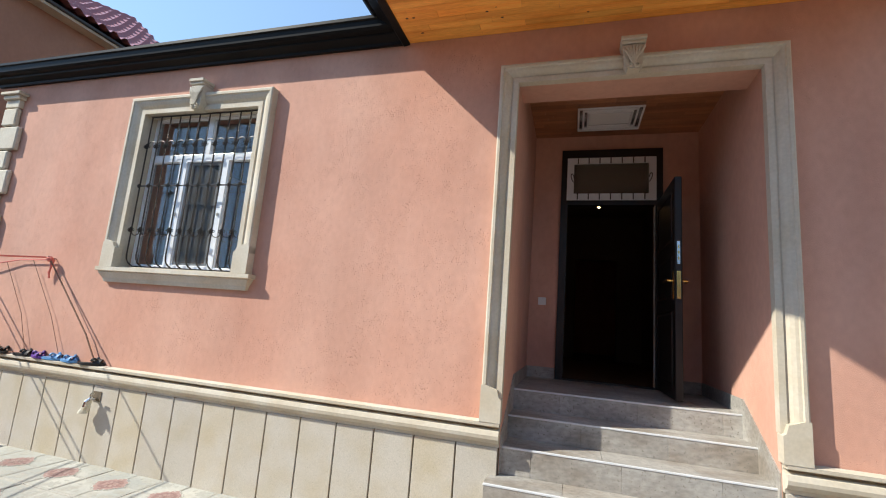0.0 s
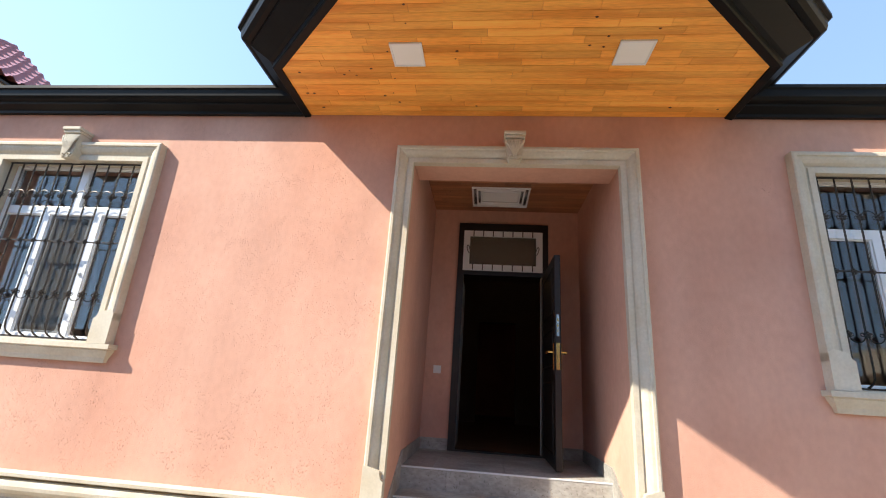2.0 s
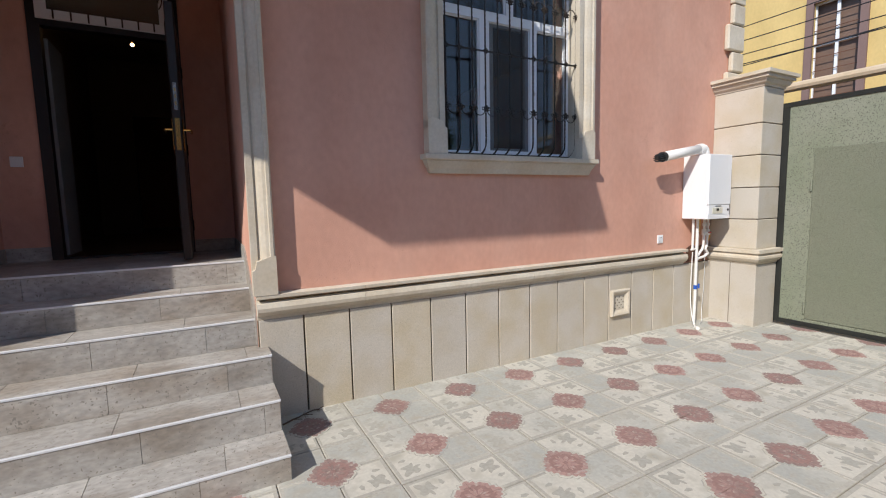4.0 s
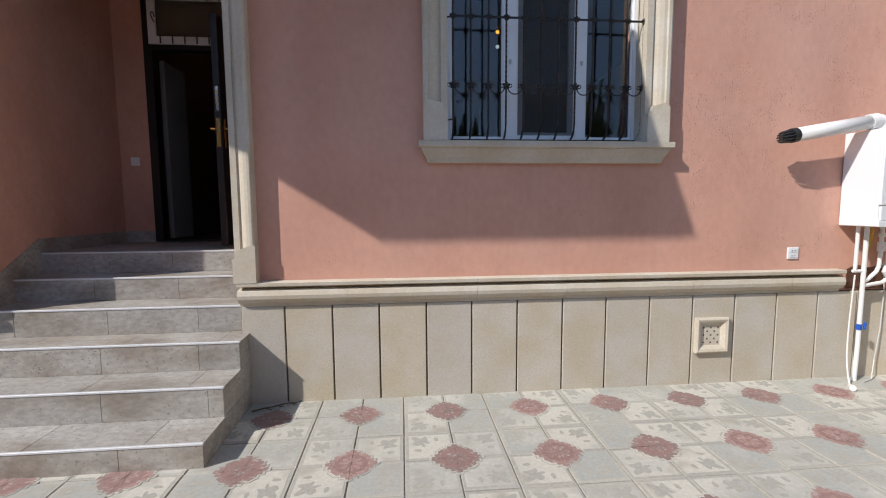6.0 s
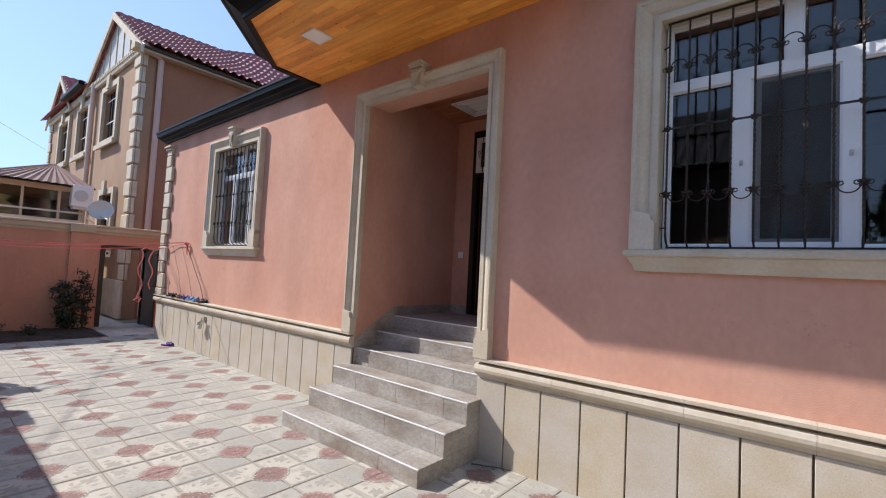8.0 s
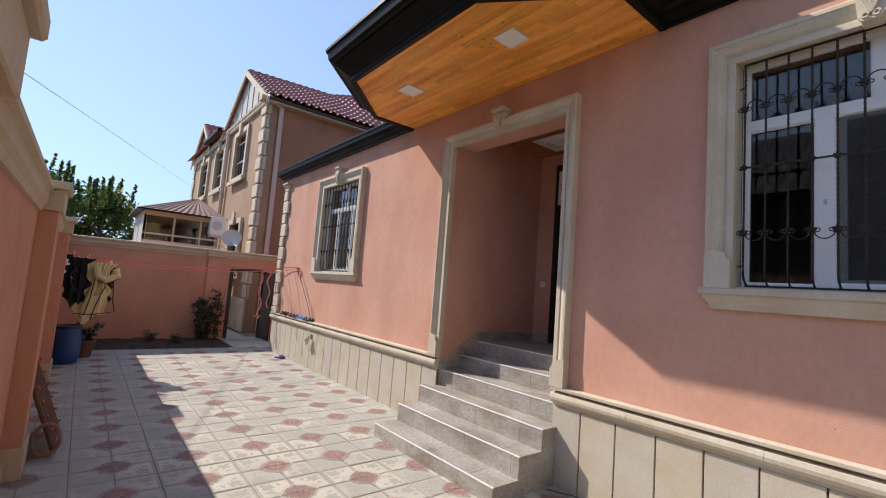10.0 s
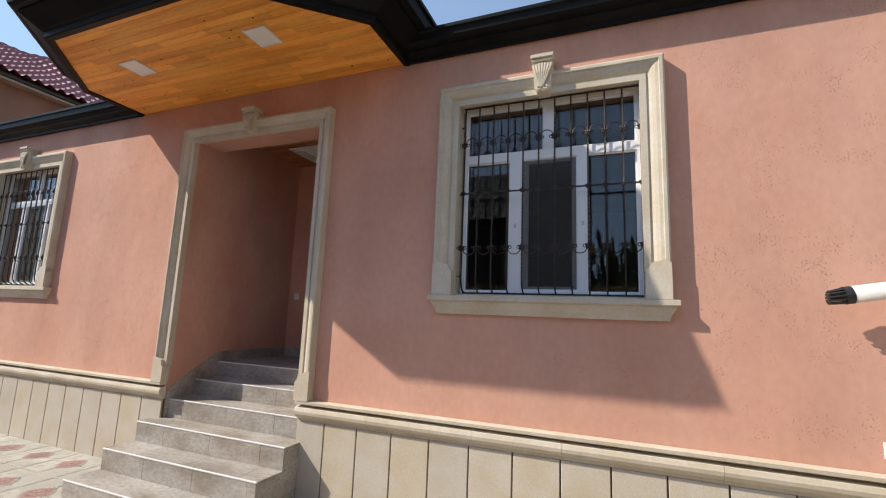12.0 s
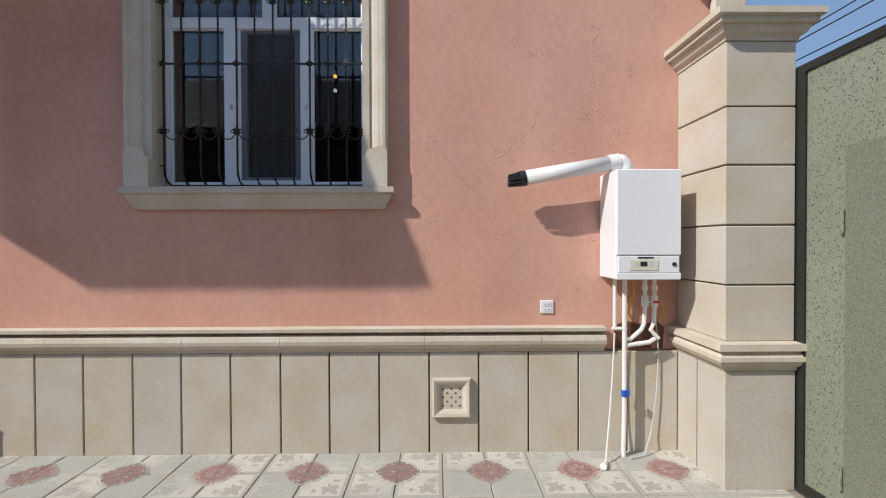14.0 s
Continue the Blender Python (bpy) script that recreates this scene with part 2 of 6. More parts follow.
M_ROOFDK = mat("dark_brown_roof", (0.045, 0.035, 0.03), 0.6, spread=0.2, scale=2, fine=20, bump=0.1)
M_ROOFBR = mat("brown_sheet_roof", (0.30, 0.17, 0.13), 0.45, 0.1, spread=0.08, scale=2, fine=20, bump=0.06)
M_LEAF = mat("green_leaves", (0.085, 0.14, 0.042), 0.5, spread=0.25, scale=3, fine=30, bump=0.1, tint=(0.05, 0.09, 0.025), island=0.35)
leaf_nodes, leaf_links = M_LEAF.node_tree.nodes, M_LEAF.node_tree.links
glow = leaf_nodes.new("ShaderNodeBsdfTranslucent")
glow.inputs["Color"].default_value = (0.12, 0.19, 0.04, 1)
blend = leaf_nodes.new("ShaderNodeMixShader")
blend.inputs[0].default_value = 0.4
leaf_links.new(leaf_nodes["Principled BSDF"].outputs[0], blend.inputs[1])
leaf_links.new(glow.outputs[0], blend.inputs[2])
leaf_links.new(blend.outputs[0], leaf_nodes["Material Output"].inputs[0])
M_DARKLEAF = mat("dark_rose_leaves", (0.035, 0.052, 0.022), 0.5, spread=0.25, scale=3, fine=30, bump=0.1, tint=(0.05, 0.035, 0.025), island=0.35)
M_BARK = mat("brown_bark", (0.11, 0.075, 0.05), 0.9, spread=0.25, scale=12, fine=70, bump=0.5, dist=0.006)
M_BLUE = mat("blue_plastic", (0.006, 0.055, 0.23), 0.42, spread=0.1, scale=4, bump=0.05)
M_ROPE = mat("pink_cord", (0.70, 0.20, 0.165), 0.8, spread=0.15, scale=30, fine=200, bump=0.3)
M_BROWNROPE = mat("brown_cord", (0.22, 0.12, 0.08), 0.85, spread=0.2, scale=30, fine=200, bump=0.3)
M_CLOTHBK = mat("black_cloth", (0.012, 0.012, 0.016), 0.9, spread=0.3, scale=8, fine=120, bump=0.3)
M_CLOTHBE = mat("beige_cloth", (0.74, 0.59, 0.32), 0.9, spread=0.08, scale=8, fine=120, bump=0.3)
M_INWALL = mat("interior_wallpaper", (0.20, 0.145, 0.11), 0.8, spread=0.08, scale=3, fine=40, bump=0.1)
M_INFLOOR = mat("interior_laminate", (0.16, 0.085, 0.045), 0.35, spread=0.15, scale=4, fine=30, bump=0.05, stretch=(4, 0.4, 1))
M_INDOOR = mat("interior_door_wood", (0.16, 0.10, 0.07), 0.5, spread=0.1)
M_CURTAIN = mat("grey_net", (0.30, 0.30, 0.29), 0.9, spread=0.06, scale=5, fine=150, bump=0.2)
M_PANEL = plain("lamp_diffuser", (0.86, 0.86, 0.84), 0.35)
M_BULB = plain("lit_bulb", (1.0, 0.75, 0.45), 0.4, emit=11.0, emit_col=(1.0, 0.55, 0.22))
M_BULBW = plain("pale_glass_globe", (0.80, 0.85, 0.80), 0.3, emit=0.35)
M_AMBER = plain("amber_glass", (0.8, 0.4, 0.06), 0.25, emit=1.2)
M_GLASS = plain("window_glass", (0.92, 0.95, 0.97), 0.01, trans=1.0, ior=1.5)
M_TRANSOM = plain("frosted_transom_glass", (0.30, 0.26, 0.20), 0.25, trans=0.6)
M_DOWNPIPE = mat("pinkish_downpipe_paint", (0.62, 0.46, 0.40), 0.5, spread=0.05)
M_WALLCAP = mat("wall_capping_stone", (0.55, 0.45, 0.33), 0.85, spread=0.07, scale=2, fine=40, bump=0.2, tint=(0.47, 0.37, 0.25), amount=0.8)
M_WHITESTUCCO = stucco("white_render", (0.66, 0.60, 0.52), (0.56, 0.50, 0.42), 0.3)
M_PURPLE = mat("purple_rubber", (0.13, 0.05, 0.30), 0.5, spread=0.1)
M_SKYBLUE = mat("light_blue_rubber", (0.12, 0.30, 0.58), 0.5, spread=0.1)
M_BLACKRB = mat("black_rubber", (0.02, 0.018, 0.018), 0.6, spread=0.2)
M_RUST = mat("rusty_iron", (0.16, 0.075, 0.045), 0.75, 0.3, spread=0.3, scale=14, bump=0.3)
M_YELLOWHOSE = mat("yellow_gas_hose", (0.62, 0.36, 0.04), 0.45, spread=0.1)
M_BLUETAP = mat("blue_valve_lever", (0.02, 0.10, 0.45), 0.4, spread=0.05)
M_REDTAP = mat("red_valve_lever", (0.5, 0.03, 0.03), 0.4, spread=0.05)


# ---- mesh helpers ----
def link_mesh(name, bm, material, parent=None, label="", smooth=False):
    me = bpy.data.meshes.new(name)
    up = parent
    while up is not None:                  # meshes are drawn in world places and kept in their thing's own
        bmesh.ops.translate(bm, verts=bm.verts, vec=-up.location)
        up = up.parent
    bm.normal_update()
    bm.to_mesh(me)
    bm.free()
    for m in (material if isinstance(material, (list, tuple)) else [material]):
        me.materials.append(m)
    if smooth:
        for p in me.polygons:
            p.use_smooth = True
    ob = new(name, me)
    if parent is not None:
        ob.parent = parent
    if label:
        ob["label"] = label
    return ob


def part(name, bm, material, parent, label="", smooth=False):
    return link_mesh(name, bm, material, parent, label, smooth)


def thing(name, label, category, group="", kind="", at=(0, 0, 0)):
    ob = new(name)
    ob.location = at
    ob.empty_display_size = 0.05
    return tagged(ob, label, category, group, kind)


def structure(name, bm, material, label, category):
    return tagged(link_mesh(name, bm, material), label, category, kind="structure")


def box(bm, x0, x1, y0, y1, z0, z1, mi=0, bevel=0.0):
    v = [bm.verts.new(p) for p in ((x0, y0, z0), (x1, y0, z0), (x1, y1, z0), (x0, y1, z0),
                                   (x0, y0, z1), (x1, y0, z1), (x1, y1, z1), (x0, y1, z1))]
    fs = [bm.faces.new([v[i] for i in q]) for q in ((3, 2, 1, 0), (4, 5, 6, 7), (0, 1, 5, 4), (1, 2, 6, 5), (2, 3, 7, 6), (3, 0, 4, 7))]
    for f in fs:
        f.material_index = mi
    if bevel:
        es = {e for f in fs for e in f.edges}
        bmesh.ops.bevel(bm, geom=list(es), offset=bevel, segments=1, affect="EDGES", material=-1)
    return bm


def bx(*a, bevel=0.0):
    return box(bmesh.new(), *a, bevel=bevel)


def prism(bm, pts, w0, w1, axes="xzy", mi=0):
    """Extrude the outline pts in the plane of the first two axes along the third one."""
    def co(u, v, w):
        d = dict(zip(axes, (u, v, w)))
        return d["x"], d["y"], d["z"]
    a = [bm.verts.new(co(u, v, w0)) for u, v in pts]
    b = [bm.verts.new(co(u, v, w1)) for u, v in pts]
    fs = [bm.faces.new(a), bm.faces.new(b[::-1])]
    k = len(pts)
    for i in range(k):
        fs.append(bm.faces.new((a[i], b[i], b[(i + 1) % k], a[(i + 1) % k])))
    for f in fs:
        f.material_index = mi
    bmesh.ops.recalc_face_normals(bm, faces=fs)
    return bm


def sweep(bm, path, profile, place, closed=False, caps=True):
    """Carry a profile of (out, up) along a flat path with mitred corners; place(u, v, up) gives the point in space."""
    n = len(path)
    rings = []
    for i, p in enumerate(path):
        p = Vector(p)
        a = Vector(path[(i - 1) % n]) if (closed or i) else None
        b = Vector(path[(i + 1) % n]) if (closed or i < n - 1) else None
        na = Vector(((p - a).y, -(p - a).x)).normalized() if a is not None else None
        nb = Vector(((b - p).y, -(b - p).x)).normalized() if b is not None else None
        if na is None:
            m = nb
        elif nb is None:
            m = na
        else:
            m = (na + nb) / max(0.2, 1 + na.dot(nb))
        rings.append([bm.verts.new(place(*(p + m * o), h)) for o, h in profile])
    k = len(profile)
    fs = []
    for i in range(n if closed else n - 1):
        r, s = rings[i], rings[(i + 1) % n]
        for j in range(k):
            fs.append(bm.faces.new((r[j], r[(j + 1) % k], s[(j + 1) % k], s[j])))
    if caps and not closed:
        fs += [bm.faces.new(rings[0]), bm.faces.new(rings[-1][::-1])]
    bmesh.ops.recalc_face_normals(bm, faces=fs)
    return bm


def tube(bm, pts, r, seg=8, taper=None, twist=0.0, mi=0):
    """A round (or, with four sides and a twist, a wrung square) bar along pts."""
    pts = [Vector(p) for p in pts]
    rings = []
    up = Vector((0, 0, 1))
    t0 = (pts[1] - pts[0]).normalized()
    ref = t0.cross(up) if abs(t0.dot(up)) < 0.95 else Vector((1, 0, 0))
    ref.normalize()
    for i, p in enumerate(pts):
        t = (pts[min(i + 1, len(pts) - 1)] - pts[max(i - 1, 0)]).normalized()
        ref = (ref - t * ref.dot(t)).normalized()
        side = t.cross(ref)
        rr = r if taper is None else r + (taper - r) * i / (len(pts) - 1)
        rings.append([bm.verts.new(p + rr * (ref * math.cos(a) + side * math.sin(a)))
                      for a in (2 * math.pi * j / seg + twist * i for j in range(seg))])
    fs = []
    for r0, r1 in zip(rings, rings[1:]):
        for j in range(seg):
            fs.append(bm.faces.new((r0[j], r0[(j + 1) % seg], r1[(j + 1) % seg], r1[j])))
    fs += [bm.faces.new(rings[0][::-1]), bm.faces.new(rings[-1])]
    for f in fs:
        f.material_index = mi
    return bm


def lathe(bm, profile, seg=24, at=(0, 0, 0), cap=True):
    rings = [[bm.verts.new((at[0] + r * math.cos(2 * math.pi * j / seg), at[1] + r * math.sin(2 * math.pi * j / seg), at[2] + z))
              for j in range(seg)] for r, z in profile]
    for r0, r1 in zip(rings, rings[1:]):
        for j in range(seg):
            bm.faces.new((r0[j], r0[(j + 1) % seg], r1[(j + 1) % seg], r1[j]))
    if cap:
        bm.faces.new(rings[0][::-1])
        bm.faces.new(rings[-1])
    return bm


def holed(bm, us, vs, holes, w0, w1, place):
    """A slab with square holes: us and vs are its edges, holes are (u0, u1, v0, v1), w0 and w1 its two faces."""
    U = sorted(set([*us, *[h[0] for h in holes], *[h[1] for h in holes]]))
    V = sorted(set([*vs, *[h[2] for h in holes], *[h[3] for h in holes]]))
    U = [u for u in U if us[0] <= u <= us[1]]
    V = [v for v in V if vs[0] <= v <= vs[1]]
    grid = {}

    def vert(i, j, k):
        if (i, j, k) not in grid:
            grid[i, j, k] = bm.verts.new(place(U[i], V[j], (w0, w1)[k]))
        return grid[i, j, k]

    def solid(i, j):
        if not (0 <= i < len(U) - 1 and 0 <= j < len(V) - 1):
            return False
        u, v = (U[i] + U[i + 1]) / 2, (V[j] + V[j + 1]) / 2
        return not any(h[0] < u < h[1] and h[2] < v < h[3] for h in holes)

    fs = []
    for i in range(len(U) - 1):
        for j in range(len(V) - 1):
            if not solid(i, j):
                continue
            for k in (0, 1):
                fs.append(bm.faces.new([vert(i, j, k), vert(i + 1, j, k), vert(i + 1, j + 1, k), vert(i, j + 1, k)]))
            for (di, dj), (a, b) in (((-1, 0), ((i, j), (i, j + 1))), ((1, 0), ((i + 1, j), (i + 1, j + 1))),
                                     ((0, -1), ((i, j), (i + 1, j))), ((0, 1), ((i, j + 1), (i + 1, j + 1)))):
                if not solid(i + di, j + dj):
                    fs.append(bm.faces.new([vert(*a, 0), vert(*b, 0), vert(*b, 1), vert(*a, 1)]))
    bmesh.ops.recalc_face_normals(bm, faces=fs)
    return bm


XZ = lambda u, v, w: (u, w, v)
YZ = lambda u, v, w: (w, u, v)
XY = lambda u, v, w: (u, v, w)

# ---- ground ----
YARD = (-8.50, 5.36, -3.92, 0.0)        # paved yard
bm = bmesh.new()
holed(bm, (-400, 400), (-400, 400), [], -0.30, -0.06, XY)
structure("ground", bm, M_GROUND, "bare dusty ground around the houses", "ground")
bm = bx(YARD[0], YARD[1], YARD[2] - 0.1, 0.02, -0.055, -0.008)
yard_bed = structure("pavement", bm, M_GROUT, "yard paved with cream and red patterned concrete tiles", "pavement")

# ---- the house ----
XL, XR, TOP = -8.00, 5.36, 4.10
W2 = (1.33, 2.77, 1.85, 3.50)           # window opening
DX = -7.115                             # the other window stands this far along
PX0, PX1, PZ = -1.86, -0.13, 3.53       # porch opening
FLOOR = 1.04
BACK = 1.73                             # porch back wall
CEIL = 3.80                             # porch ceiling
holes = [(W2[0] - 0.012, *W2[1:]), (W2[0] - 0.012 + DX, W2[1] + DX, W2[2], W2[3]), (PX0, PX1, -1, PZ)]
wall = structure("wall_front", holed(bmesh.new(), (XL, XR), (-0.1, TOP), holes, 0.0, 0.34, XZ), M_PINK,
                 "pink rough-rendered house front wall", "wall")
structure("wall_porch_1", bx(PX0 - 0.15, PX0, 0.3402, BACK, -0.1, 4.0), M_PINK, "pink rendered porch side wall", "wall")
structure("wall_porch_2", bx(PX1, PX1 + 0.15, 0.3402, BACK, -0.1, 4.0), M_PINK, "pink rendered porch side wall", "wall")
DOOR = (-1.555, -0.485, FLOOR, 3.625)
structure("wall_porch_back", holed(bmesh.new(), (PX0 - 0.15, PX1 + 0.15), (-0.1, 4.0), [DOOR], BACK + 0.002, BACK + 0.2, XZ), M_PINK,
          "pink rendered porch back wall with the entrance door", "wall")
structure("wall_west", bx(XL, XL + 0.3, 0.344, 8.7, -0.1, TOP), M_PINK, "pink rendered house side wall", "wall")
structure("wall_east", bx(XR - 0.3, XR, 0.344, 8.7, -0.1, TOP), M_PINK, "pink rendered house side wall", "wall")
structure("wall_north", bx(XL, XR, 8.704, 9.0, -0.1, TOP), M_PINK, "pink rendered house back wall", "wall")
structure("wall_inside_1", bx(PX0 - 0.15, PX0 - 0.05, BACK + 0.204, 8.70, FLOOR, 3.95), M_INWALL, "brownish papered inside wall", "wall")
structure("wall_inside_2", bx(PX1 + 0.05, PX1 + 0.15, BACK + 0.204, 8.70, FLOOR, 3.95), M_INWALL, "brownish papered inside wall", "wall")
structure("wall_inside_3", holed(bmesh.new(), (XL + 0.304, XR - 0.304), (FLOOR, 3.95), [(-1.35, -0.55, 0, 3.05)], 6.2, 6.3, XZ), M_INWALL,
          "brownish papered inside wall with a doorway", "wall")
structure("floor_inside", bx(XL + 0.304, XR - 0.304, BACK + 0.204, 8.70, FLOOR - 0.2, FLOOR - 0.002), M_INFLOOR, "brown laminate floor indoors", "floor")
structure("floor_room_1", bx(XL + 0.304, PX0 - 0.154, 0.348, BACK + 0.200, FLOOR - 0.2, FLOOR - 0.002), M_INFLOOR, "brown laminate floor indoors", "floor")
structure("floor_room_2", bx(PX1 + 0.154, XR - 0.304, 0.348, BACK + 0.200, FLOOR - 0.2, FLOOR - 0.002), M_INFLOOR, "brown laminate floor indoors", "floor")
structure("ceiling", bx(XL + 0.304, XR - 0.304, BACK + 0.21, 8.70, 3.96, 4.05), M_INWALL, "dim plain ceiling indoors", "ceiling")
structure("ceiling_room_1", bx(XL + 0.304, PX0 - 0.154, 0.348, BACK + 0.206, 3.96, 4.05), M_INWALL, "dim plain ceiling indoors", "ceiling")
structure("ceiling_room_2", bx(PX1 + 0.154, XR - 0.304, 0.348, BACK + 0.206, 3.96, 4.05), M_INWALL, "dim plain ceiling indoors", "ceiling")


def planked(bm, x0, x1, y0, y1, z, inside, wide=0.072, gap=0.0011, seed=1):
    """Boards along x in random lengths, each a bevelled slat, kept where inside(x, y) allows."""
    rnd = random.Random(seed)
    y = y0
    while y < y1 - 1e-6:
        ya, yb = y + gap / 2, min(y + wide, y1) - gap / 2
        lo, hi = inside((ya + yb) / 2)
        x = lo - rnd.random() * 0.5
        while x < hi:
            w = rnd.uniform(0.3, 0.95)
            a, b = max(x, lo), min(x + w, hi)
            if b - a > 0.01 and yb - ya > 0.01:
                la, ha = inside(ya)
                lb, hb = inside(yb)
                a0, a1 = (la, lb) if a == lo else (a, a)
                b0, b1 = (ha, hb) if b == hi else (b - 0.0004, b - 0.0004)
                dz = rnd.uniform(0, 0.0012)
                c = 0.0007
                low = [bm.verts.new(p) for p in ((a0 + c, ya + c, z + dz), (b0 - c, ya + c, z + dz), (b1 - c, yb - c, z + dz), (a1 + c, yb - c, z + dz))]
                top = [bm.verts.new(p) for p in ((a0, ya, z + 0.012), (b0, ya, z + 0.012), (b1, yb, z + 0.012), (a1, yb, z + 0.012))]
                bm.faces.new(low[::-1])
                for i in range(4):
                    bm.faces.new((low[i], low[(i + 1) % 4], top[(i + 1) % 4], top[i]))
            x += w
        y += wide
    return bm


# porch ceiling and canopy soffit, boarded
CX, SZ = -1.05, 4.0
SIDE_Y, FRONT_Y = -0.64, -1.37
LW, LF, RF, RW = -2.88, -2.13, -0.09, 0.76      # canopy corners along the wall: left side, left front, right front, right side


def soffit_span(y):
    k = max(0.0, min(1.0, (SIDE_Y - y) / (SIDE_Y - FRONT_Y)))
    return LW + (LF - LW) * k, RW + (RF - RW) * k



bm = planked(bmesh.new(), LW, RW, FRONT_Y, -0.002, SZ, soffit_span, seed=4)
rnd = random.Random(9)
for _ in range(26):
    y = rnd.uniform(FRONT_Y + 0.06, -0.05)
    lo, hi = soffit_span(y)
    x, r = rnd.uniform(lo + 0.08, hi - 0.08), rnd.uniform(0.004, 0.009)
    prism(bm, [(x + 1.5 * r * math.cos(a) * rnd.uniform(0.8, 1.2), y + r * math.sin(a)) for a in [i * math.pi / 4 for i in range(8)]],
          SZ - 0.0012, SZ + 0.004, "xyz", mi=1)
canopy = structure("ceiling_canopy", bm, [M_WOOD, M_KNOT], "canopy soffit of varnished orange pine boards with knots", "ceiling")
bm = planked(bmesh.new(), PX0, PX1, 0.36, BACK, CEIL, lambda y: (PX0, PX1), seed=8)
structure("ceiling_porch", bm, [M_WOODDK], "porch ceiling of dark reddish-brown boards", "ceiling")
structure("ceiling_porch_slab", bx(PX0, PX1, 0.348, BACK, CEIL + 0.016, 4.05), M_INWALL, "slab over the porch ceiling boards", "ceiling")

# roof edge: fascia and gutter run along the wall and out round the canopy
edge = [(XL - 0.02, 0.0), (LW, 0.0), (LW, SIDE_Y), (LF, FRONT_Y), (RF, FRONT_Y), (RW, SIDE_Y),
        (RW, 0.0), (XR + 0.02, 0.0)]
PROFILE = [(-0.02, 3.985), (0.035, 3.975), (0.045, 3.985), (0.045, 4.035), (0.075, 4.045), (0.215, 4.135), (0.215, 4.155), (0.255, 4.155), (0.285, 4.175),
           (0.295, 4.21), (0.30, 4.255), (0.325, 4.265), (0.325, 4.295), (0.29, 4.295), (0.27, 4.20), (-0.02, 4.20)]
LOWPROFILE = [(-0.01, 3.985), (0.035, 3.98), (0.04, 4.005), (0.115, 4.03), (0.12, 4.048), (0.165, 4.052), (0.187, 4.072),
              (0.197, 4.128), (0.215, 4.136), (0.215, 4.165), (0.188, 4.165), (0.178, 4.095), (-0.01, 4.095)]
roof = thing("roof_edge", "black sheet-metal fascia and box gutter along the eaves", "gutter", kind="structure")
part("canopy_fascia", sweep(bmesh.new(), edge[1:-1], PROFILE, XY), M_FASCIA, roof)
part("gutter", sweep(bmesh.new(), [(XL - 0.28, -0.004), (LW - 0.046, -0.004)], LOWPROFILE, XY), M_FASCIA, roof)
part("gutter", sweep(bmesh.new(), [(RW + 0.046, -0.004), (XR + 0.28, -0.004)], LOWPROFILE, XY), M_FASCIA, roof)
# roof sheets: low hips behind the gutters
bm = bmesh.new()
ridge = [(-4.3, 4.4, 5.6), (1.9, 4.4, 5.6)]
c = [(XL - 0.25, -0.2, 4.12), (XR + 0.25, -0.2, 4.12), (XR + 0.25, 9.2, 4.12), (XL - 0.25, 9.2, 4.12)]
v = [bm.verts.new(p) for p in c + ridge]
for q in ((0, 1, 5, 4), (1, 2, 5), (2, 3, 4, 5), (3, 0, 4), (3, 2, 1, 0)):
    bm.faces.new([v[i] for i in q])
part("roof", bm, M_FASCIA, roof, "low black metal hip roof")
bm = bmesh.new()
cv = [bm.verts.new((x, y, 4.205)) for x, y in [(LW - 0.2, 0.6), (LW - 0.2, SIDE_Y), (LF - 0.1, FRONT_Y - 0.2), (RF + 0.1, FRONT_Y - 0.2),
                                              (RW + 0.2, SIDE_Y), (RW + 0.2, 0.6)]]
tip = bm.verts.new((CX, 1.6, 4.75))
bm.faces.new(cv)
for a, b in zip(cv, cv[1:] + cv[:1]):
    bm.faces.new((a, b, tip))
part("canopy_roof", bm, M_FASCIA, roof, "black metal canopy roof")

# plinth: backing, stones and cap moulding
PLZ, PLY = 0.705, -0.03
plinth = thing("plinth", "base course of upright cream limestone slabs with dark joints", "plinth", kind="structure")
for x0, x1 in ((XL, PX0 - 0.002), (PX1 + 0.002, 4.93)):
    part("backing", bx(x0, x1, -0.016, -0.002, -0.01, PLZ), M_JOINT, plinth, "dark recessed joint")
CAP = [(0, 0.70), (0.025, 0.70), (0.03, 0.725), (0.055, 0.735), (0.075, 0.76), (0.08, 0.785), (0.072, 0.815), (0.05, 0.822), (0.015, 0.828), (0.015, 0.845),
       (0.074, 0.846), (0.078, 0.85), (0.08, 0.872), (0, 0.878)]
part("cap_moulding", sweep(bmesh.new(), [(XL - 0.004, 0.6), (XL - 0.004, -0.004), (PX0 - 0.002, -0.004)], CAP, XY), M_STONE, plinth, "rounded limestone cap moulding")
cap_x = PX1 + 0.002
for length in (0.74, 0.92, 0.66, 0.98, 0.80, 0.47):
    end = min(cap_x + length, 4.42)
    part("cap_moulding", sweep(bmesh.new(), [(cap_x, -0.004), (end - 0.002, -0.004)], CAP, XY), M_STONE, plinth, "rounded limestone cap moulding")
    cap_x = end

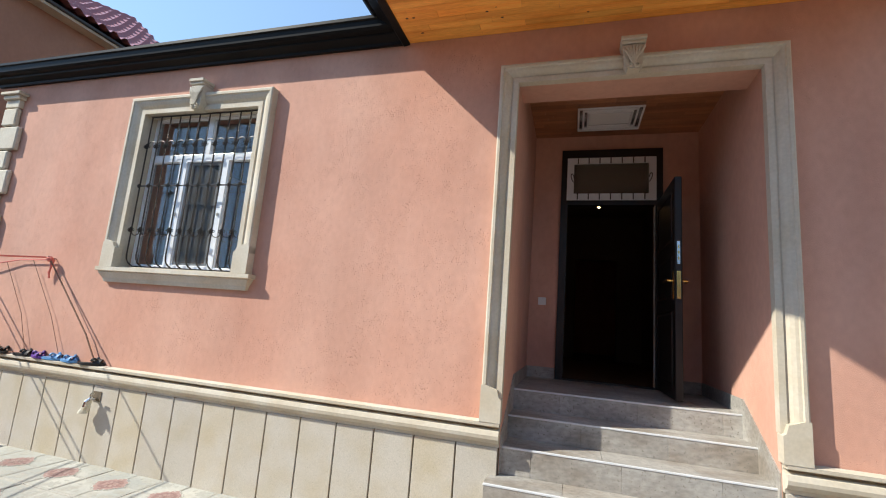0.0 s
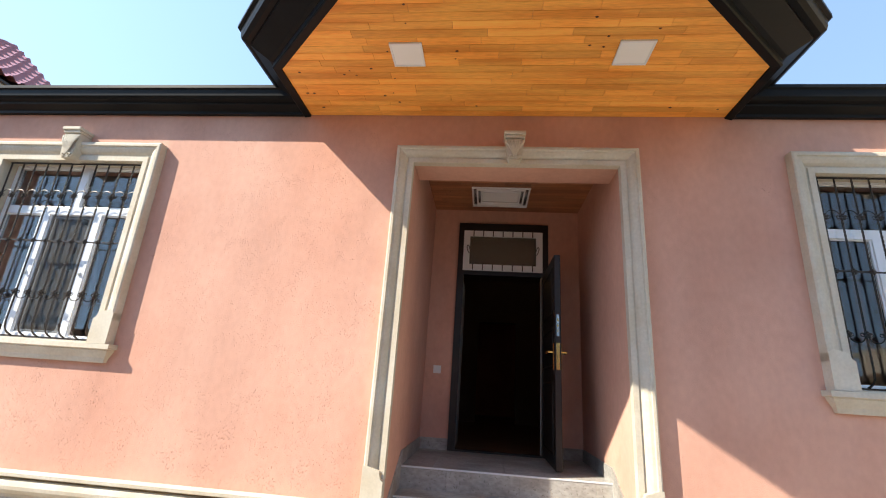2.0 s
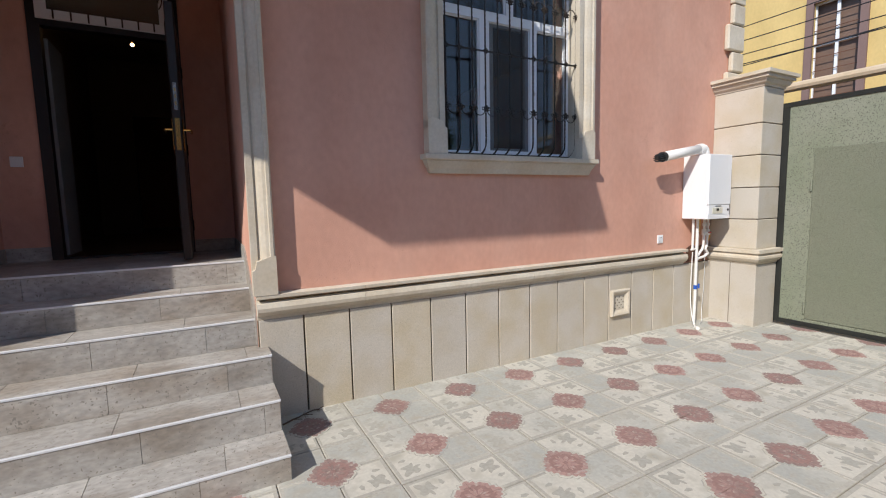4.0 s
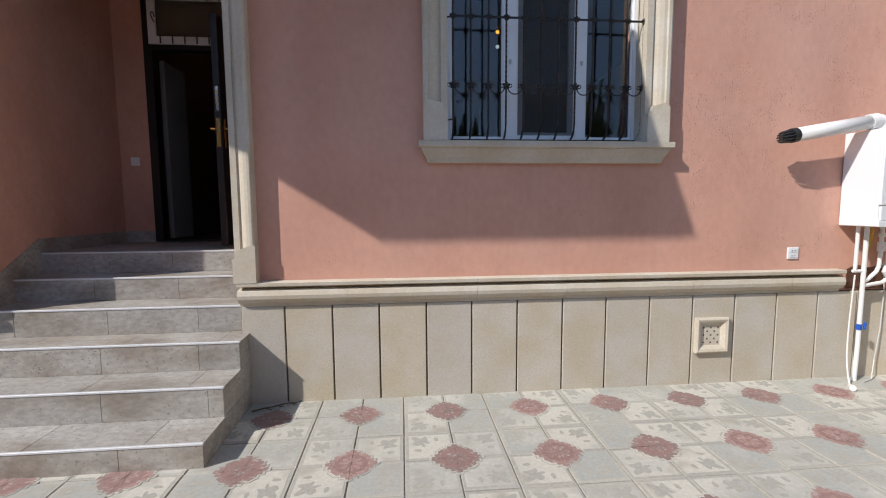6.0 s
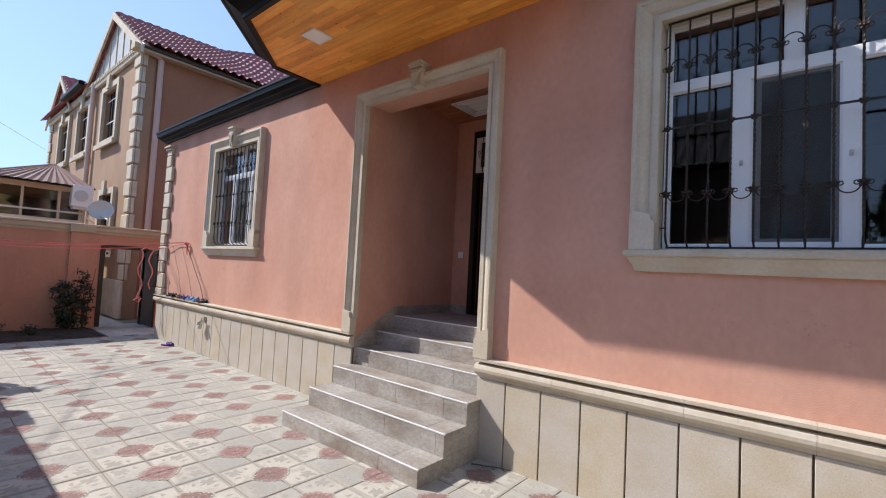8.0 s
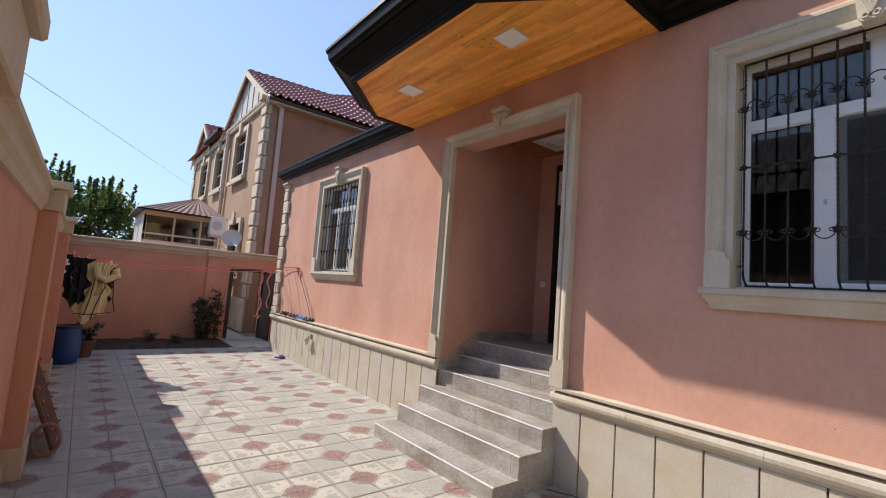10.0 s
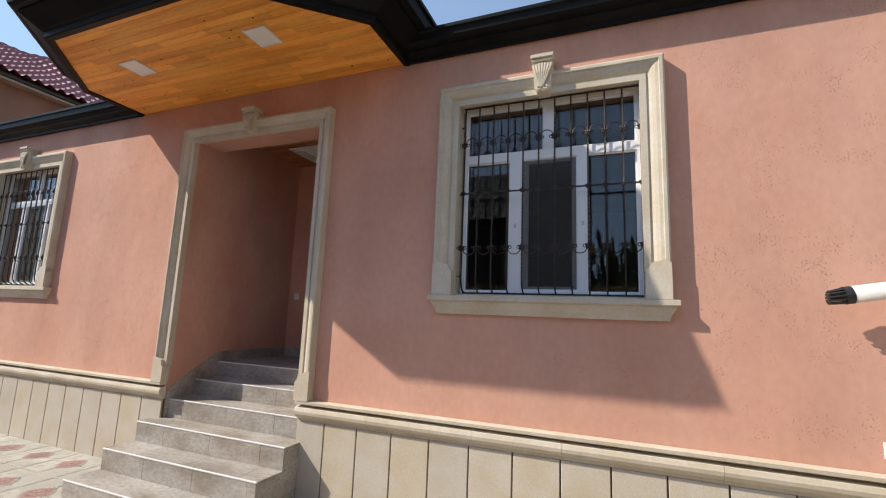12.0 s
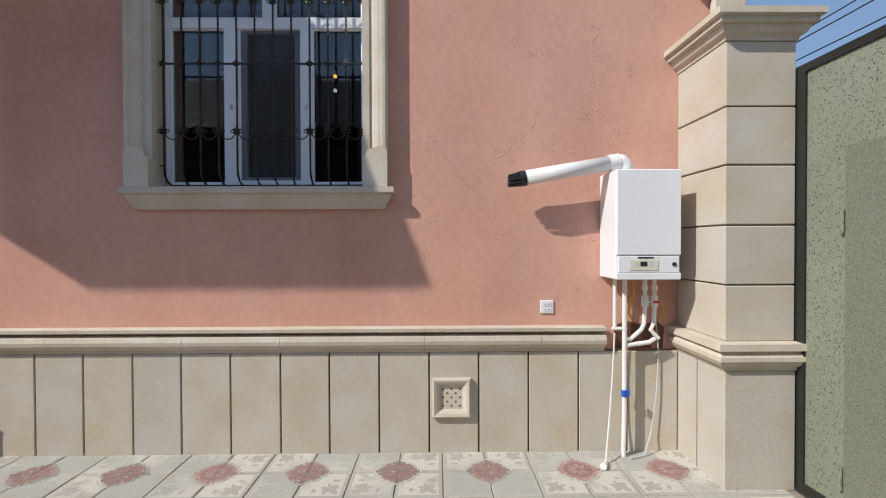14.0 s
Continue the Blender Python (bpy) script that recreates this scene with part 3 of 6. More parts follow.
# quoins
def quoin_stack(name, x, sign):
    q = thing(name, "alternating long and short cream limestone corner blocks", "quoins", kind="structure")
    z, i = 0.88, 0
    part("quoin_base", bx(*sorted((x - sign * 0.03, x + sign * 0.30)), -0.075, -0.002, z, z + 0.12, bevel=0.008), M_STONE, q)
    z += 0.125
    while z < 3.62:
        h = 0.30 if i % 2 == 0 else 0.235
        w = 0.29 if i % 2 == 0 else 0.20
        part("quoin", bx(*sorted((x - sign * 0.03, x + sign * w)), -0.06, -0.002, z + 0.008, z + h - 0.008, bevel=0.014), M_STONE, q)
        part("quoin", bx(*sorted((x - sign * 0.03, x - sign * 0.002)), 0.0, w, z + 0.008, z + h - 0.008, bevel=0.008), M_STONE, q)
        z += h
        i += 1
    bm = bmesh.new()
    box(bm, *sorted((x - sign * 0.03, x + sign * 0.20)), -0.055, -0.002, z + 0.005, z + 0.10, bevel=0.006)
    box(bm, *sorted((x - sign * 0.05, x + sign * 0.23)), -0.085, -0.002, z + 0.102, z + 0.15, bevel=0.008)
    box(bm, *sorted((x - sign * 0.07, x + sign * 0.26)), -0.11, -0.002, z + 0.152, z + 0.19, bevel=0.006)
    part("capital", bm, M_STONE, q, "moulded stone capital")


quoin_stack("quoins_1", XL, 1)
quoin_stack("quoins_2", XR, -1)

# ---- windows ----
TRIM = [(0, -0.002), (0, 0.078), (0.012, 0.086), (0.034, 0.086), (0.040, 0.074), (0.062, 0.070), (0.088, 0.056), (0.108, 0.036), (0.120, 0.034),
        (0.124, 0.046), (0.170, 0.046), (0.170, -0.10), (0.160, -0.10), (0.160, -0.002)]
FRONT = lambda u, v, w: (u, -w, v)


def keystone(parent, x, z0, z1, y=-0.085):
    """A shell-carved stone: tapered body, cap slab and fanned flutes."""
    h, w = z1 - z0, 0.085
    bm = bmesh.new()
    prism(bm, [(x - w * 0.72, z0 + 0.03), (x - w * 0.5, z0), (x + w * 0.5, z0), (x + w * 0.72, z0 + 0.03), (x + w * 0.92, z1 - 0.06), (x - w * 0.92, z1 - 0.06)],
          y - 0.035, 0.0, "xzy")
    box(bm, x - w * 0.98, x + w * 0.98, y - 0.055, 0.0, z1 - 0.058, z1 - 0.034, bevel=0.004)
    box(bm, x - w * 1.06, x + w * 1.06, y - 0.068, 0.0, z1 - 0.032, z1, bevel=0.004)
    for i in range(-3, 4):
        a = i / 3
        top = Vector((x + a * w * 0.85, y - 0.042, z1 - 0.075 - 0.01 * abs(a)))
        mid = Vector((x + a * w * 0.62, y - 0.058, z0 + h * 0.5))
        low = Vector((x + a * w * 0.12, y - 0.046, z0 + 0.035 + 0.012 * abs(a)))
        pts = [top.lerp(mid, k / 4) for k in range(4)] + [mid.lerp(low, k / 4) for k in range(5)]
        tube(bm, pts, 0.0125, 6, taper=0.005)
    for sx in (-1, 1):
        c = Vector((x + sx * w * 0.30, y - 0.040, z0 + 0.030))
        tube(bm, [c + 0.016 * Vector((math.cos(a), 0, math.sin(a))) for a in [k * 0.7 for k in range(9)]], 0.008, 5)
    return part("keystone", bm, M_STONE, parent, "carved shell keystone")


def build_window():
    x0, x1, z0, z1 = W2
    cx = (x0 + x1) / 2
    w = thing("window_1", "white three-light window in a moulded cream limestone surround", "window", kind="structure", at=(cx, 0, 1.69))
    bm = sweep(bmesh.new(), [(1.157, 2.03), (1.157, 3.645), (2.925, 3.645), (2.925, 2.03)], TRIM, FRONT)
    part("surround", bm, M_STONE, w, "moulded cream limestone surround")
    for a, s in ((1.157, 1), (2.925, -1)):
        bm = prism(bmesh.new(), [(a, 1.839), (a + s * 0.166, 1.839), (a + s * 0.166, 2.035), (a + s * 0.145, 2.050), (a + s * 0.130, 2.088), (a + s * 0.036, 2.115), (a, 2.088)],
                   -0.087, -0.001, "xzy")
        part("base_block", bm, M_STONE, w)
        bm = prism(bmesh.new(), [(a + s * 0.150, 1.839), (a + s * 0.1695, 1.839), (a + s * 0.1695, 2.06), (a + s * 0.150, 2.06)], 0.0, 0.098, "xzy")
        part("reveal_lining", bm, M_STONE, w)
    SILL = [(-0.045, 1.692), (-0.005, 1.692), (0.0, 1.702), (0.008, 1.730), (0.028, 1.762), (0.040, 1.785), (0.040, 1.795), (0.060, 1.800), (0.060, 1.837), (-0.045, 1.838)]
    bm = sweep(bmesh.new(), [(1.183, 0.0), (1.183, -0.035), (2.908, -0.035), (2.908, 0.0)], SILL, XY)
    part("window_sill", bm, M_STONE, w, "moulded cream limestone sill")
    part("inner_sill", bx(x0 + 0.004, x1 - 0.004, -0.001, 0.10, 1.835, 1.853), M_STONE, w)
    keystone(w, cx, 3.462, 3.768)
    # white frame
    lights = [(1.365, 2.028, 3.06, 3.455), (2.108, 2.732, 3.06, 3.455), (1.365, 1.752, 1.885, 2.99), (1.845, 2.295, 1.90, 2.985), (2.370, 2.732, 1.885, 2.99)]
    frame_ob = part("window_frame", holed(bmesh.new(), (x0 + 0.003, x1 - 0.003), (1.854, 3.497), lights, 0.10, 0.165, XZ), M_PVC, w, "white plastic frame")
    for q in lights:
        bm = sweep(bmesh.new(), [(q[0], q[2]), (q[0], q[3]), (q[1], q[3]), (q[1], q[2])], [(0, 0), (0.012, 0), (0.012, 0.012), (0, 0.016)],
                   lambda u, v, k: (u, 0.128 - k, v), closed=True)
        part("glazing_bead", bm, M_PVC, frame_ob)
    part("sash", holed(bmesh.new(), (1.847, 2.293), (1.902, 2.983), [(1.902, 2.245, 1.930, 2.955)], 0.118, 0.150, XZ), M_PVC, w, "white plastic sash")
    part("insect_screen", bx(1.862, 2.283, 0.1135, 0.1155, 1.906, 2.979), M_CURTAIN_DK, w, "dark grey insect net")
    for q in lights:
        g = part("pane", bx(q[0] + 0.011, q[1] - 0.011, 0.134, 0.142, q[2] + 0.011, q[3] - 0.011), M_GLASS, w)
        g.visible_shadow = False
    for x in (1.800, 2.335):
        bm = bx(x - 0.010, x + 0.010, 0.090, 0.10, 2.41, 2.445, bevel=0.003)
        box(bm, x - 0.005, x + 0.005, 0.078, 0.090, 2.422, 2.434)
        part("latch", bm, M_GREYPL, w)
    return w


M_CURTAIN_DK = mat("insect_net", (0.060, 0.060, 0.058), 0.8, spread=0.1, scale=5, fine=200, bump=0.2)
net_nodes, net_links = M_CURTAIN_DK.node_tree.nodes, M_CURTAIN_DK.node_tree.links
open_mesh, weave = net_nodes.new("ShaderNodeBsdfTransparent"), net_nodes.new("ShaderNodeMixShader")
weave.inputs[0].default_value = 0.38
net_links.new(open_mesh.outputs[0], weave.inputs[1])
net_links.new(net_nodes["Principled BSDF"].outputs[0], weave.inputs[2])
net_links.new(weave.outputs[0], net_nodes["Material Output"].inputs["Surface"])
window_1 = build_window()
window_2 = copy_thing(window_1, pose(DX + window_1.location.x, 0, 1.69))
window_2.name = "window_2"


def build_grille():
    g = thing("window_grille", "black wrought-iron window grille with twisted bars and flowers", "grille", "window grilles", at=((W2[0] + W2[1]) / 2, 0.03, 1.855))
    xs = [1.372 + 0.1262 * i for i in range(12)]
    ybar = 0.012
    span = [(0.095, 1.868), (0.085, 1.874), (0.06, 1.885), (0.035, 1.905), (0.018, 1.935), (ybar, 1.98)]

    def flower(bm, x, z, r=0.022):
        for k in range(5):
            a = k * 2 * math.pi / 5 + 0.3
            bmesh.ops.create_icosphere(bm, subdivisions=1, radius=r * 0.52, matrix=Matrix.Translation((x + r * 0.8 * math.cos(a), ybar - 0.010, z + r * 0.8 * math.sin(a))))
        bmesh.ops.create_icosphere(bm, subdivisions=1, radius=r * 0.5, matrix=Matrix.Translation((x, ybar - 0.018, z)))
        return bm

    for i, x in enumerate(xs):
        pts = [(x, y, z) for y, z in span]
        z = 1.98
        while z < 3.462:
            z += 0.011
            pts.append((x, ybar, z))
        part("bar", tube(bmesh.new(), pts, 0.0076, 4, twist=0.50), M_IRON, g)
        for z in (2.235, 2.70, 3.13):
            part("flower", flower(bmesh.new(), x, z, 0.019 if z == 2.70 else 0.023), M_IRON, g)
    for z in (3.462, 2.70):
        part("rail", bx(xs[0] - 0.012, xs[-1] + 0.012, ybar - 0.005, ybar + 0.005, z - 0.006, z + 0.006), M_IRON, g)
    part("rail", bx(xs[0] - 0.012, xs[-1] + 0.012, 0.086, 0.096, 1.862, 1.874), M_IRON, g)
    for x, s in ((xs[0], -1), (xs[-1], 1)):
        for z in (2.0, 2.70, 3.3):
            part("wall_stud", tube(bmesh.new(), [(x, ybar, z), (x + s * 0.04, 0.04, z)], 0.006, 6), M_IRON, g)
    for za, up in ((2.235, -1), (3.13, 1)):
        for a, b in zip(xs, xs[1:]):
            m = (a + b) / 2
            pts = [(m - 0.05 * math.cos(t), ybar - 0.004, za + up * (0.012 + 0.045 * math.sin(t))) for t in [k * math.pi / 10 for k in range(11)]]
            part("scroll", tube(bmesh.new(), pts, 0.0042, 5), M_IRON, g)
        for x in xs:
            for s in (-1, 1):
                bm = bmesh.new()
                pts = [(x + s * (0.028 + 0.014 * math.cos(t)), ybar - 0.006, za + up * 0.012 * math.sin(t)) for t in [k * 0.75 for k in range(9)]]
                tube(bm, pts, 0.0035, 4)
                part("curl", bm, M_IRON, g)
    return g


grille = build_grille()
copy_thing(grille, pose(grille.location.x + DX, 0.03, 1.855))

# ---- porch surround ----
surround = thing("porch_surround", "moulded cream limestone surround of the porch opening", "surround", kind="structure", at=(-1.0, 0, 0.88))
PT = [(o * 0.145 / 0.170, d) for o, d in TRIM[:-3]] + [(0.145, -0.02), (0.13, -0.02), (0.13, -0.002)]
part("moulding", sweep(bmesh.new(), [(-2.003, 1.04), (-2.003, 3.655), (0.003, 3.655), (0.003, 1.04)], PT, FRONT), M_STONE, surround)
for a, s in ((-2.003, 1), (0.003, -1)):
    part("base_block", prism(bmesh.new(), [(a - s * 0.004, 0.874), (a + s * 0.147, 0.874), (a + s * 0.147, 1.035), (a + s * 0.128, 1.05), (a + s * 0.115, 1.10), (a + s * 0.03, 1.13), (a - s * 0.004, 1.13)],
                             -0.087, -0.001, "xzy"), M_STONE, surround)
keystone(surround, -1.005, 3.512, 3.765)

# ---- stairs ----
NY = [-0.815, -0.516, -0.224, 0.035, 0.33, 0.61]
NZ = [0.139, 0.326, 0.513, 0.70, 0.87, FLOOR]
SX0, SX1 = -1.925, -0.076
stairs = thing("stairs", "entrance steps clad in grey stone-look tiles with white nosings", "stairs", kind="structure", at=(-1.0, -0.2, 0))
rnd = random.Random(5)
for i in range(6):
    x0, x1 = (SX0, SX1) if i < 3 else (PX0 + 0.001, PX1 - 0.001)
    y0, z1, zb = NY[i], NZ[i], (NZ[i - 1] if i else -0.03)
    y1 = (NY[i + 1] if i < 5 else BACK)
    ye = y1 + 0.012
    if i < 3:
        part("core", bx(x0 + 0.010, x1 - 0.010, y0 + 0.010, -0.034 if i < 2 else -0.034, zb if i == 0 else zb - 0.012, z1 - 0.010), M_GROUT, stairs)
    else:
        part("core", bx(x0, x1, y0 + 0.010, BACK if i > 2 else y1, zb - 0.2 if i == 3 else zb - 0.012, z1 - 0.010), M_GROUT, stairs)
    cuts = [x0]
    x = x0 + (0.22 + 0.17 * ((i * 2) % 3))
    while x < x1 - 0.08:
        cuts.append(x)
        x += 0.60
    cuts.append(x1)
    for a, b in zip(cuts, cuts[1:]):
        part("riser_tile", bx(a + 0.001, b - 0.001, y0, y0 + 0.009, zb + 0.001, z1 - 0.011, bevel=0.001), M_STAIR, stairs)
    cuts2 = [x0] + [c + 0.12 * (-1) ** i for c in cuts[1:-1]] + [x1]
    y = y0 + 0.010
    while y < ye - 0.02:
        yb = min(y + 0.60, ye) if i == 5 else ye
        for a, b in zip(cuts2, cuts2[1:]):
            part("tread_tile", bx(a + 0.001, b - 0.001, y + 0.001, yb - 0.001, z1 - 0.009, z1, bevel=0.001), M_STAIR, stairs)
        y = yb
    part("nosing", bx(x0 - (0.004 if i < 3 else 0), x1 + (0.004 if i < 3 else 0), y0 - 0.004, y0 + 0.012, z1 - 0.011, z1 + 0.002, bevel=0.002), M_NOSING, stairs, "white nosing strip")
    if i < 3:
        for x, s in ((x0, 1), (x1, -1)):
            part("side_tile", bx(*sorted((x, x + s * 0.009)), y0 + 0.0095, -0.034, zb + 0.001 if i else -0.01, z1 - 0.010, bevel=0.001), M_STAIR, stairs)
            part("side_nosing", bx(*sorted((x - s * 0.004, x + s * 0.010)), y0 + 0.0125, -0.034, z1 - 0.0105, z1 + 0.0005), M_STAIR, stairs)
for x, s in ((PX0, 1), (PX1, -1)):
    part("skirting", prism(bmesh.new(), [(0.002, 0.52), (0.002, 0.80), (0.60, 1.155), (BACK - 0.012, 1.155), (BACK - 0.012, 0.9), (0.5, 0.7)], *sorted((x, x + s * 0.010)), "yzx"),
         M_STAIR, stairs, "grey tile skirting along the steps")
for a, b in ((PX0 + 0.011, DOOR[0] - 0.002), (DOOR[1] + 0.002, PX1 - 0.011)):
    part("skirting", bx(a, b, BACK - 0.010, BACK, FLOOR, 1.155), M_STAIR, stairs)

# ---- entrance door ----
door = thing("door_1", "dark brown steel entrance door standing open, barred transom light above", "door", kind="structure", at=(-1.02, BACK, FLOOR))
part("door_frame", holed(bmesh.new(), (DOOR[0] + 0.002, DOOR[1] - 0.002), (FLOOR + 0.002, DOOR[3] - 0.002),
                         [(-1.475, -0.565, 0, 2.975), (-1.47, -0.57, 3.055, 3.50)], BACK - 0.03, BACK + 0.06, XZ), M_DARKDOOR, door)
part("threshold", bx(-1.474, -0.566, BACK - 0.02, BACK + 0.05, FLOOR + 0.001, FLOOR + 0.02), M_DARKDOOR, door)
part("frame_seal", bx(-0.570, -0.5655, BACK - 0.026, BACK + 0.058, FLOOR + 0.02, 2.97), M_GREYPL, door, "pale seal strip")
part("inner_lining", bx(-1.53, -1.479, BACK + 0.204, BACK + 0.66, FLOOR + 0.02, 2.94, bevel=0.004), M_CURTAIN, door, "pale grey inner door lining")
tl = part("transom_light", holed(bmesh.new(), (-1.49, -0.555), (3.025, 3.52), [(-1.415, -0.630, 3.10, 3.45)], BACK - 0.048, BACK - 0.031, XZ), M_WHITE, door, "white metal transom border")
part("transom_pane", bx(-1.46, -0.58, BACK + 0.0, BACK + 0.008, 3.06, 3.495), M_TRANSOM, door, "brown tinted glass")
for k in range(1, 8):
    x = -1.49 + 0.935 * k / 8
    for za, zb in ((3.03, 3.10), (3.45, 3.515)):
        part("transom_bar", bx(x - 0.006, x + 0.006, BACK - 0.056, BACK - 0.049, za, zb), M_IRON, tl)
for x, s in ((-1.45, 1), (-0.595, -1)):
    pts = [(x + s * (0.018 + 0.016 * math.cos(t)), BACK - 0.056, 3.28 + 0.05 * math.sin(t * 0.8)) for t in [k * 0.6 for k in range(11)]]
    part("transom_scroll", tube(bmesh.new(), pts, 0.005, 5), M_IRON, tl)
LX0, LX1, LY0, LY1 = -0.555, -0.495, 0.80, 1.68
leaf = part("door_leaf", bx(LX0, LX1, LY0, LY1, FLOOR + 0.02, 2.985, bevel=0.006), M_DARKDOOR, door)
for z0, z1 in ((1.16, 1.80), (1.92, 2.30), (2.42, 2.88)):
    bm = sweep(bmesh.new(), [(0.90, z0), (0.90, z1), (1.58, z1), (1.58, z0)], [(0, 0), (0.03, 0), (0.02, 0.008), (0.008, 0.008)], lambda u, v, w: (LX0 - 0.0005 - w, u, v), closed=True)
    part("panel_moulding", bm, M_DARKDOOR, leaf)
part("lock_plate", bx(LX0 + 0.018, LX1 - 0.018, LY0 - 0.003, LY0 - 0.0005, 2.20, 2.40), M_CHROME, leaf, "chrome lock plate")
for z in (2.25, 2.30, 2.35):
    part("bolt", bx(LX0 + 0.024, LX1 - 0.024, LY0 - 0.008, LY0 - 0.0032, z - 0.012, z + 0.012), M_BRASS, leaf)
part("latch_plate", bx(LX0 + 0.014, LX1 - 0.014, LY0 - 0.003, LY0 - 0.0005, 1.90, 2.14), M_BRASS, leaf, "brass latch plate")
for s, x in ((-1, LX0), (1, LX1)):
    h = part("handle_plate", bx(*sorted((x + s * 0.0005, x + s * 0.008)), LY0 + 0.03, LY0 + 0.075, 1.90, 2.14, bevel=0.003), M_BRASS, leaf, "brass handle plate")
    part("lever", tube(bmesh.new(), [(x + s * 0.008, LY0 + 0.05, 2.06), (x + s * 0.05, LY0 + 0.05, 2.06), (x + s * 0.058, LY0 + 0.07, 2.06), (x + s * 0.058, LY0 + 0.17, 2.055)], 0.009, 8),
         M_BRASS, h)
for z in (1.3, 2.0, 2.7):
    part("hinge", tube(bmesh.new(), [(LX1 + 0.006, LY1 + 0.012, z - 0.05), (LX1 + 0.006, LY1 + 0.012, z + 0.05)], 0.009, 8), M_DARKDOOR, leaf)

# ---- things on the porch ----
def ceiling_panel(x, y, z, w, d, ob_name="ceiling_light"):
    c = thing(ob_name, "square white flush ceiling light set in pine boards", "ceiling light", "canopy lights", at=(x, y, z))
    part("frame", holed(bmesh.new(), (x - w / 2, x + w / 2), (y - d / 2, y + d / 2), [(x - w / 2 + 0.012, x + w / 2 - 0.012, y - d / 2 + 0.012, y + d / 2 - 0.012)],
                        z - 0.010, z + 0.004, XY), M_WHITE, c)
    part("diffuser", bx(x - w / 2 + 0.0125, x + w / 2 - 0.0125, y - d / 2 + 0.0125, y + d / 2 - 0.0125, z - 0.006, z + 0.003), M_PANEL, c)
    return c


canopy_light = ceiling_panel(-1.83, -0.78, SZ - 0.004, 0.235, 0.235)
copy_thing(canopy_light, pose(-0.235, -0.78, SZ - 0.004))
pl = thing("ceiling_light", "white rectangular ceiling light with a patterned silver border", "ceiling light", at=(-1.08, 1.2, CEIL))
part("frame", holed(bmesh.new(), (-1.395, -0.765), (0.94, 1.46), [(-1.28, -0.88, 1.04, 1.36)], CEIL - 0.045, CEIL - 0.002, XY), M_CHROME, pl, "patterned silver border")
for inset in (0.0, 0.05, 0.095):
    bm = sweep(bmesh.new(), [(-1.395 + inset, 0.94 + inset), (-1.395 + inset, 1.46 - inset), (-0.765 - inset, 1.46 - inset), (-0.765 - inset, 0.94 + inset)],
               [(0, CEIL - 0.046), (0.02, CEIL - 0.046), (0.016, CEIL - 0.060), (0.004, CEIL - 0.060)], XY, closed=True)
    part("border_bead", bm, M_WHITE, pl)
part("diffuser", bx(-1.279, -0.881, 1.041, 1.359, CEIL - 0.03, CEIL - 0.004), M_PANEL, pl)


def plate(name, label, x, y, z, w, h, rows):
    s = thing(name, label, "switch" if rows == 1 else "socket", at=(x, y, z))
    f = part("cover", bx(x - w / 2, x + w / 2, y - 0.010, y, z - h / 2, z + h / 2, bevel=0.003), M_WHITE, s)
    for k in range(rows):
        zc = z + (k - (rows - 1) / 2) * h * 0.42
        hh = h * (0.30 if rows > 1 else 0.34)
        part("insert", bx(x - w * 0.34, x + w * 0.34, y - 0.013, y - 0.0105, zc - hh * 0.5, zc + hh * 0.5, bevel=0.001), M_WHITE, f)
        if rows > 1:
            for dx in (-0.012, 0.012):
                part("hole", tube(bmesh.new(), [(x + dx, y - 0.0131, zc), (x + dx, y - 0.0145, zc)], 0.004, 8), M_BLACKPL, f)


plate("light_switch", "small white light switch on the pink porch wall", -1.718, BACK + 0.002, 1.868, 0.085, 0.085, 1)
plate("wall_socket", "white double wall socket on pink render", 4.026, 0.0, 1.006, 0.092, 0.092, 2)

# ---- lamps indoors ----
def pendant(x, y, z, top, mats, label):
    p = thing("pendant_lamp", label, "lamp", at=(x, y, top))
    part("cord", tube(bmesh.new(), [(x, y, top), (x, y, z + 0.05)], 0.006, 6), M_BLACKPL, p)
    part("holder", lathe(bmesh.new(), [(0.016, z + 0.035), (0.02, z + 0.06), (0.012, z + 0.08)], 10, (x, y, 0)), M_BRASS, p)
    for k, m in enumerate(mats):
        bm = bmesh.new()
        bmesh.ops.create_icosphere(bm, subdivisions=2, radius=0.022, matrix=Matrix.Translation((x, y, z - 0.16 * k)))
        part("bulb", bm, m, p, smooth=True)
        if k:
            part("stem", tube(bmesh.new(), [(x, y, z - 0.16 * k + 0.034), (x, y, z - 0.16 * (k - 1) - 0.034)], 0.004, 6), M_BRASS, p)


pendant(-1.04, 3.79, 3.52, 3.958, [M_BULB], "small lit bulb pendant in the dark hall")
pendant(2.11, 1.98, 3.345, 3.958, [M_AMBER, M_BULBW], "pendant lamp with amber and white glass globes")

# ---- boiler ----
boiler = thing("wall_boiler", "white enamelled gas boiler hung on the pink wall", "boiler", at=(4.588, -0.155, 1.217))
BX0, BX1, BZ0, BZ1 = 4.396, 4.808, 1.217, 1.917
part("body", bx(BX0, BX1, -0.285, -0.004, BZ0, BZ1, bevel=0.006), M_WHITE, boiler)
part("front_cover", bx(BX0, BX1, -0.303, -0.2855, BZ0 + 0.155, BZ1, bevel=0.006), M_WHITE, boiler)
cp = part("control_panel", bx(BX0 + 0.012, BX1 - 0.012, -0.300, -0.2855, BZ0 + 0.045, BZ0 + 0.150, bevel=0.003), M_WHITE, boiler, "white control panel")
part("display_field", bx(BX0 + 0.08, BX0 + 0.265, -0.304, -0.3005, BZ0 + 0.06, BZ0 + 0.125, bevel=0.001), M_CREAMPL, cp, "cream display field")
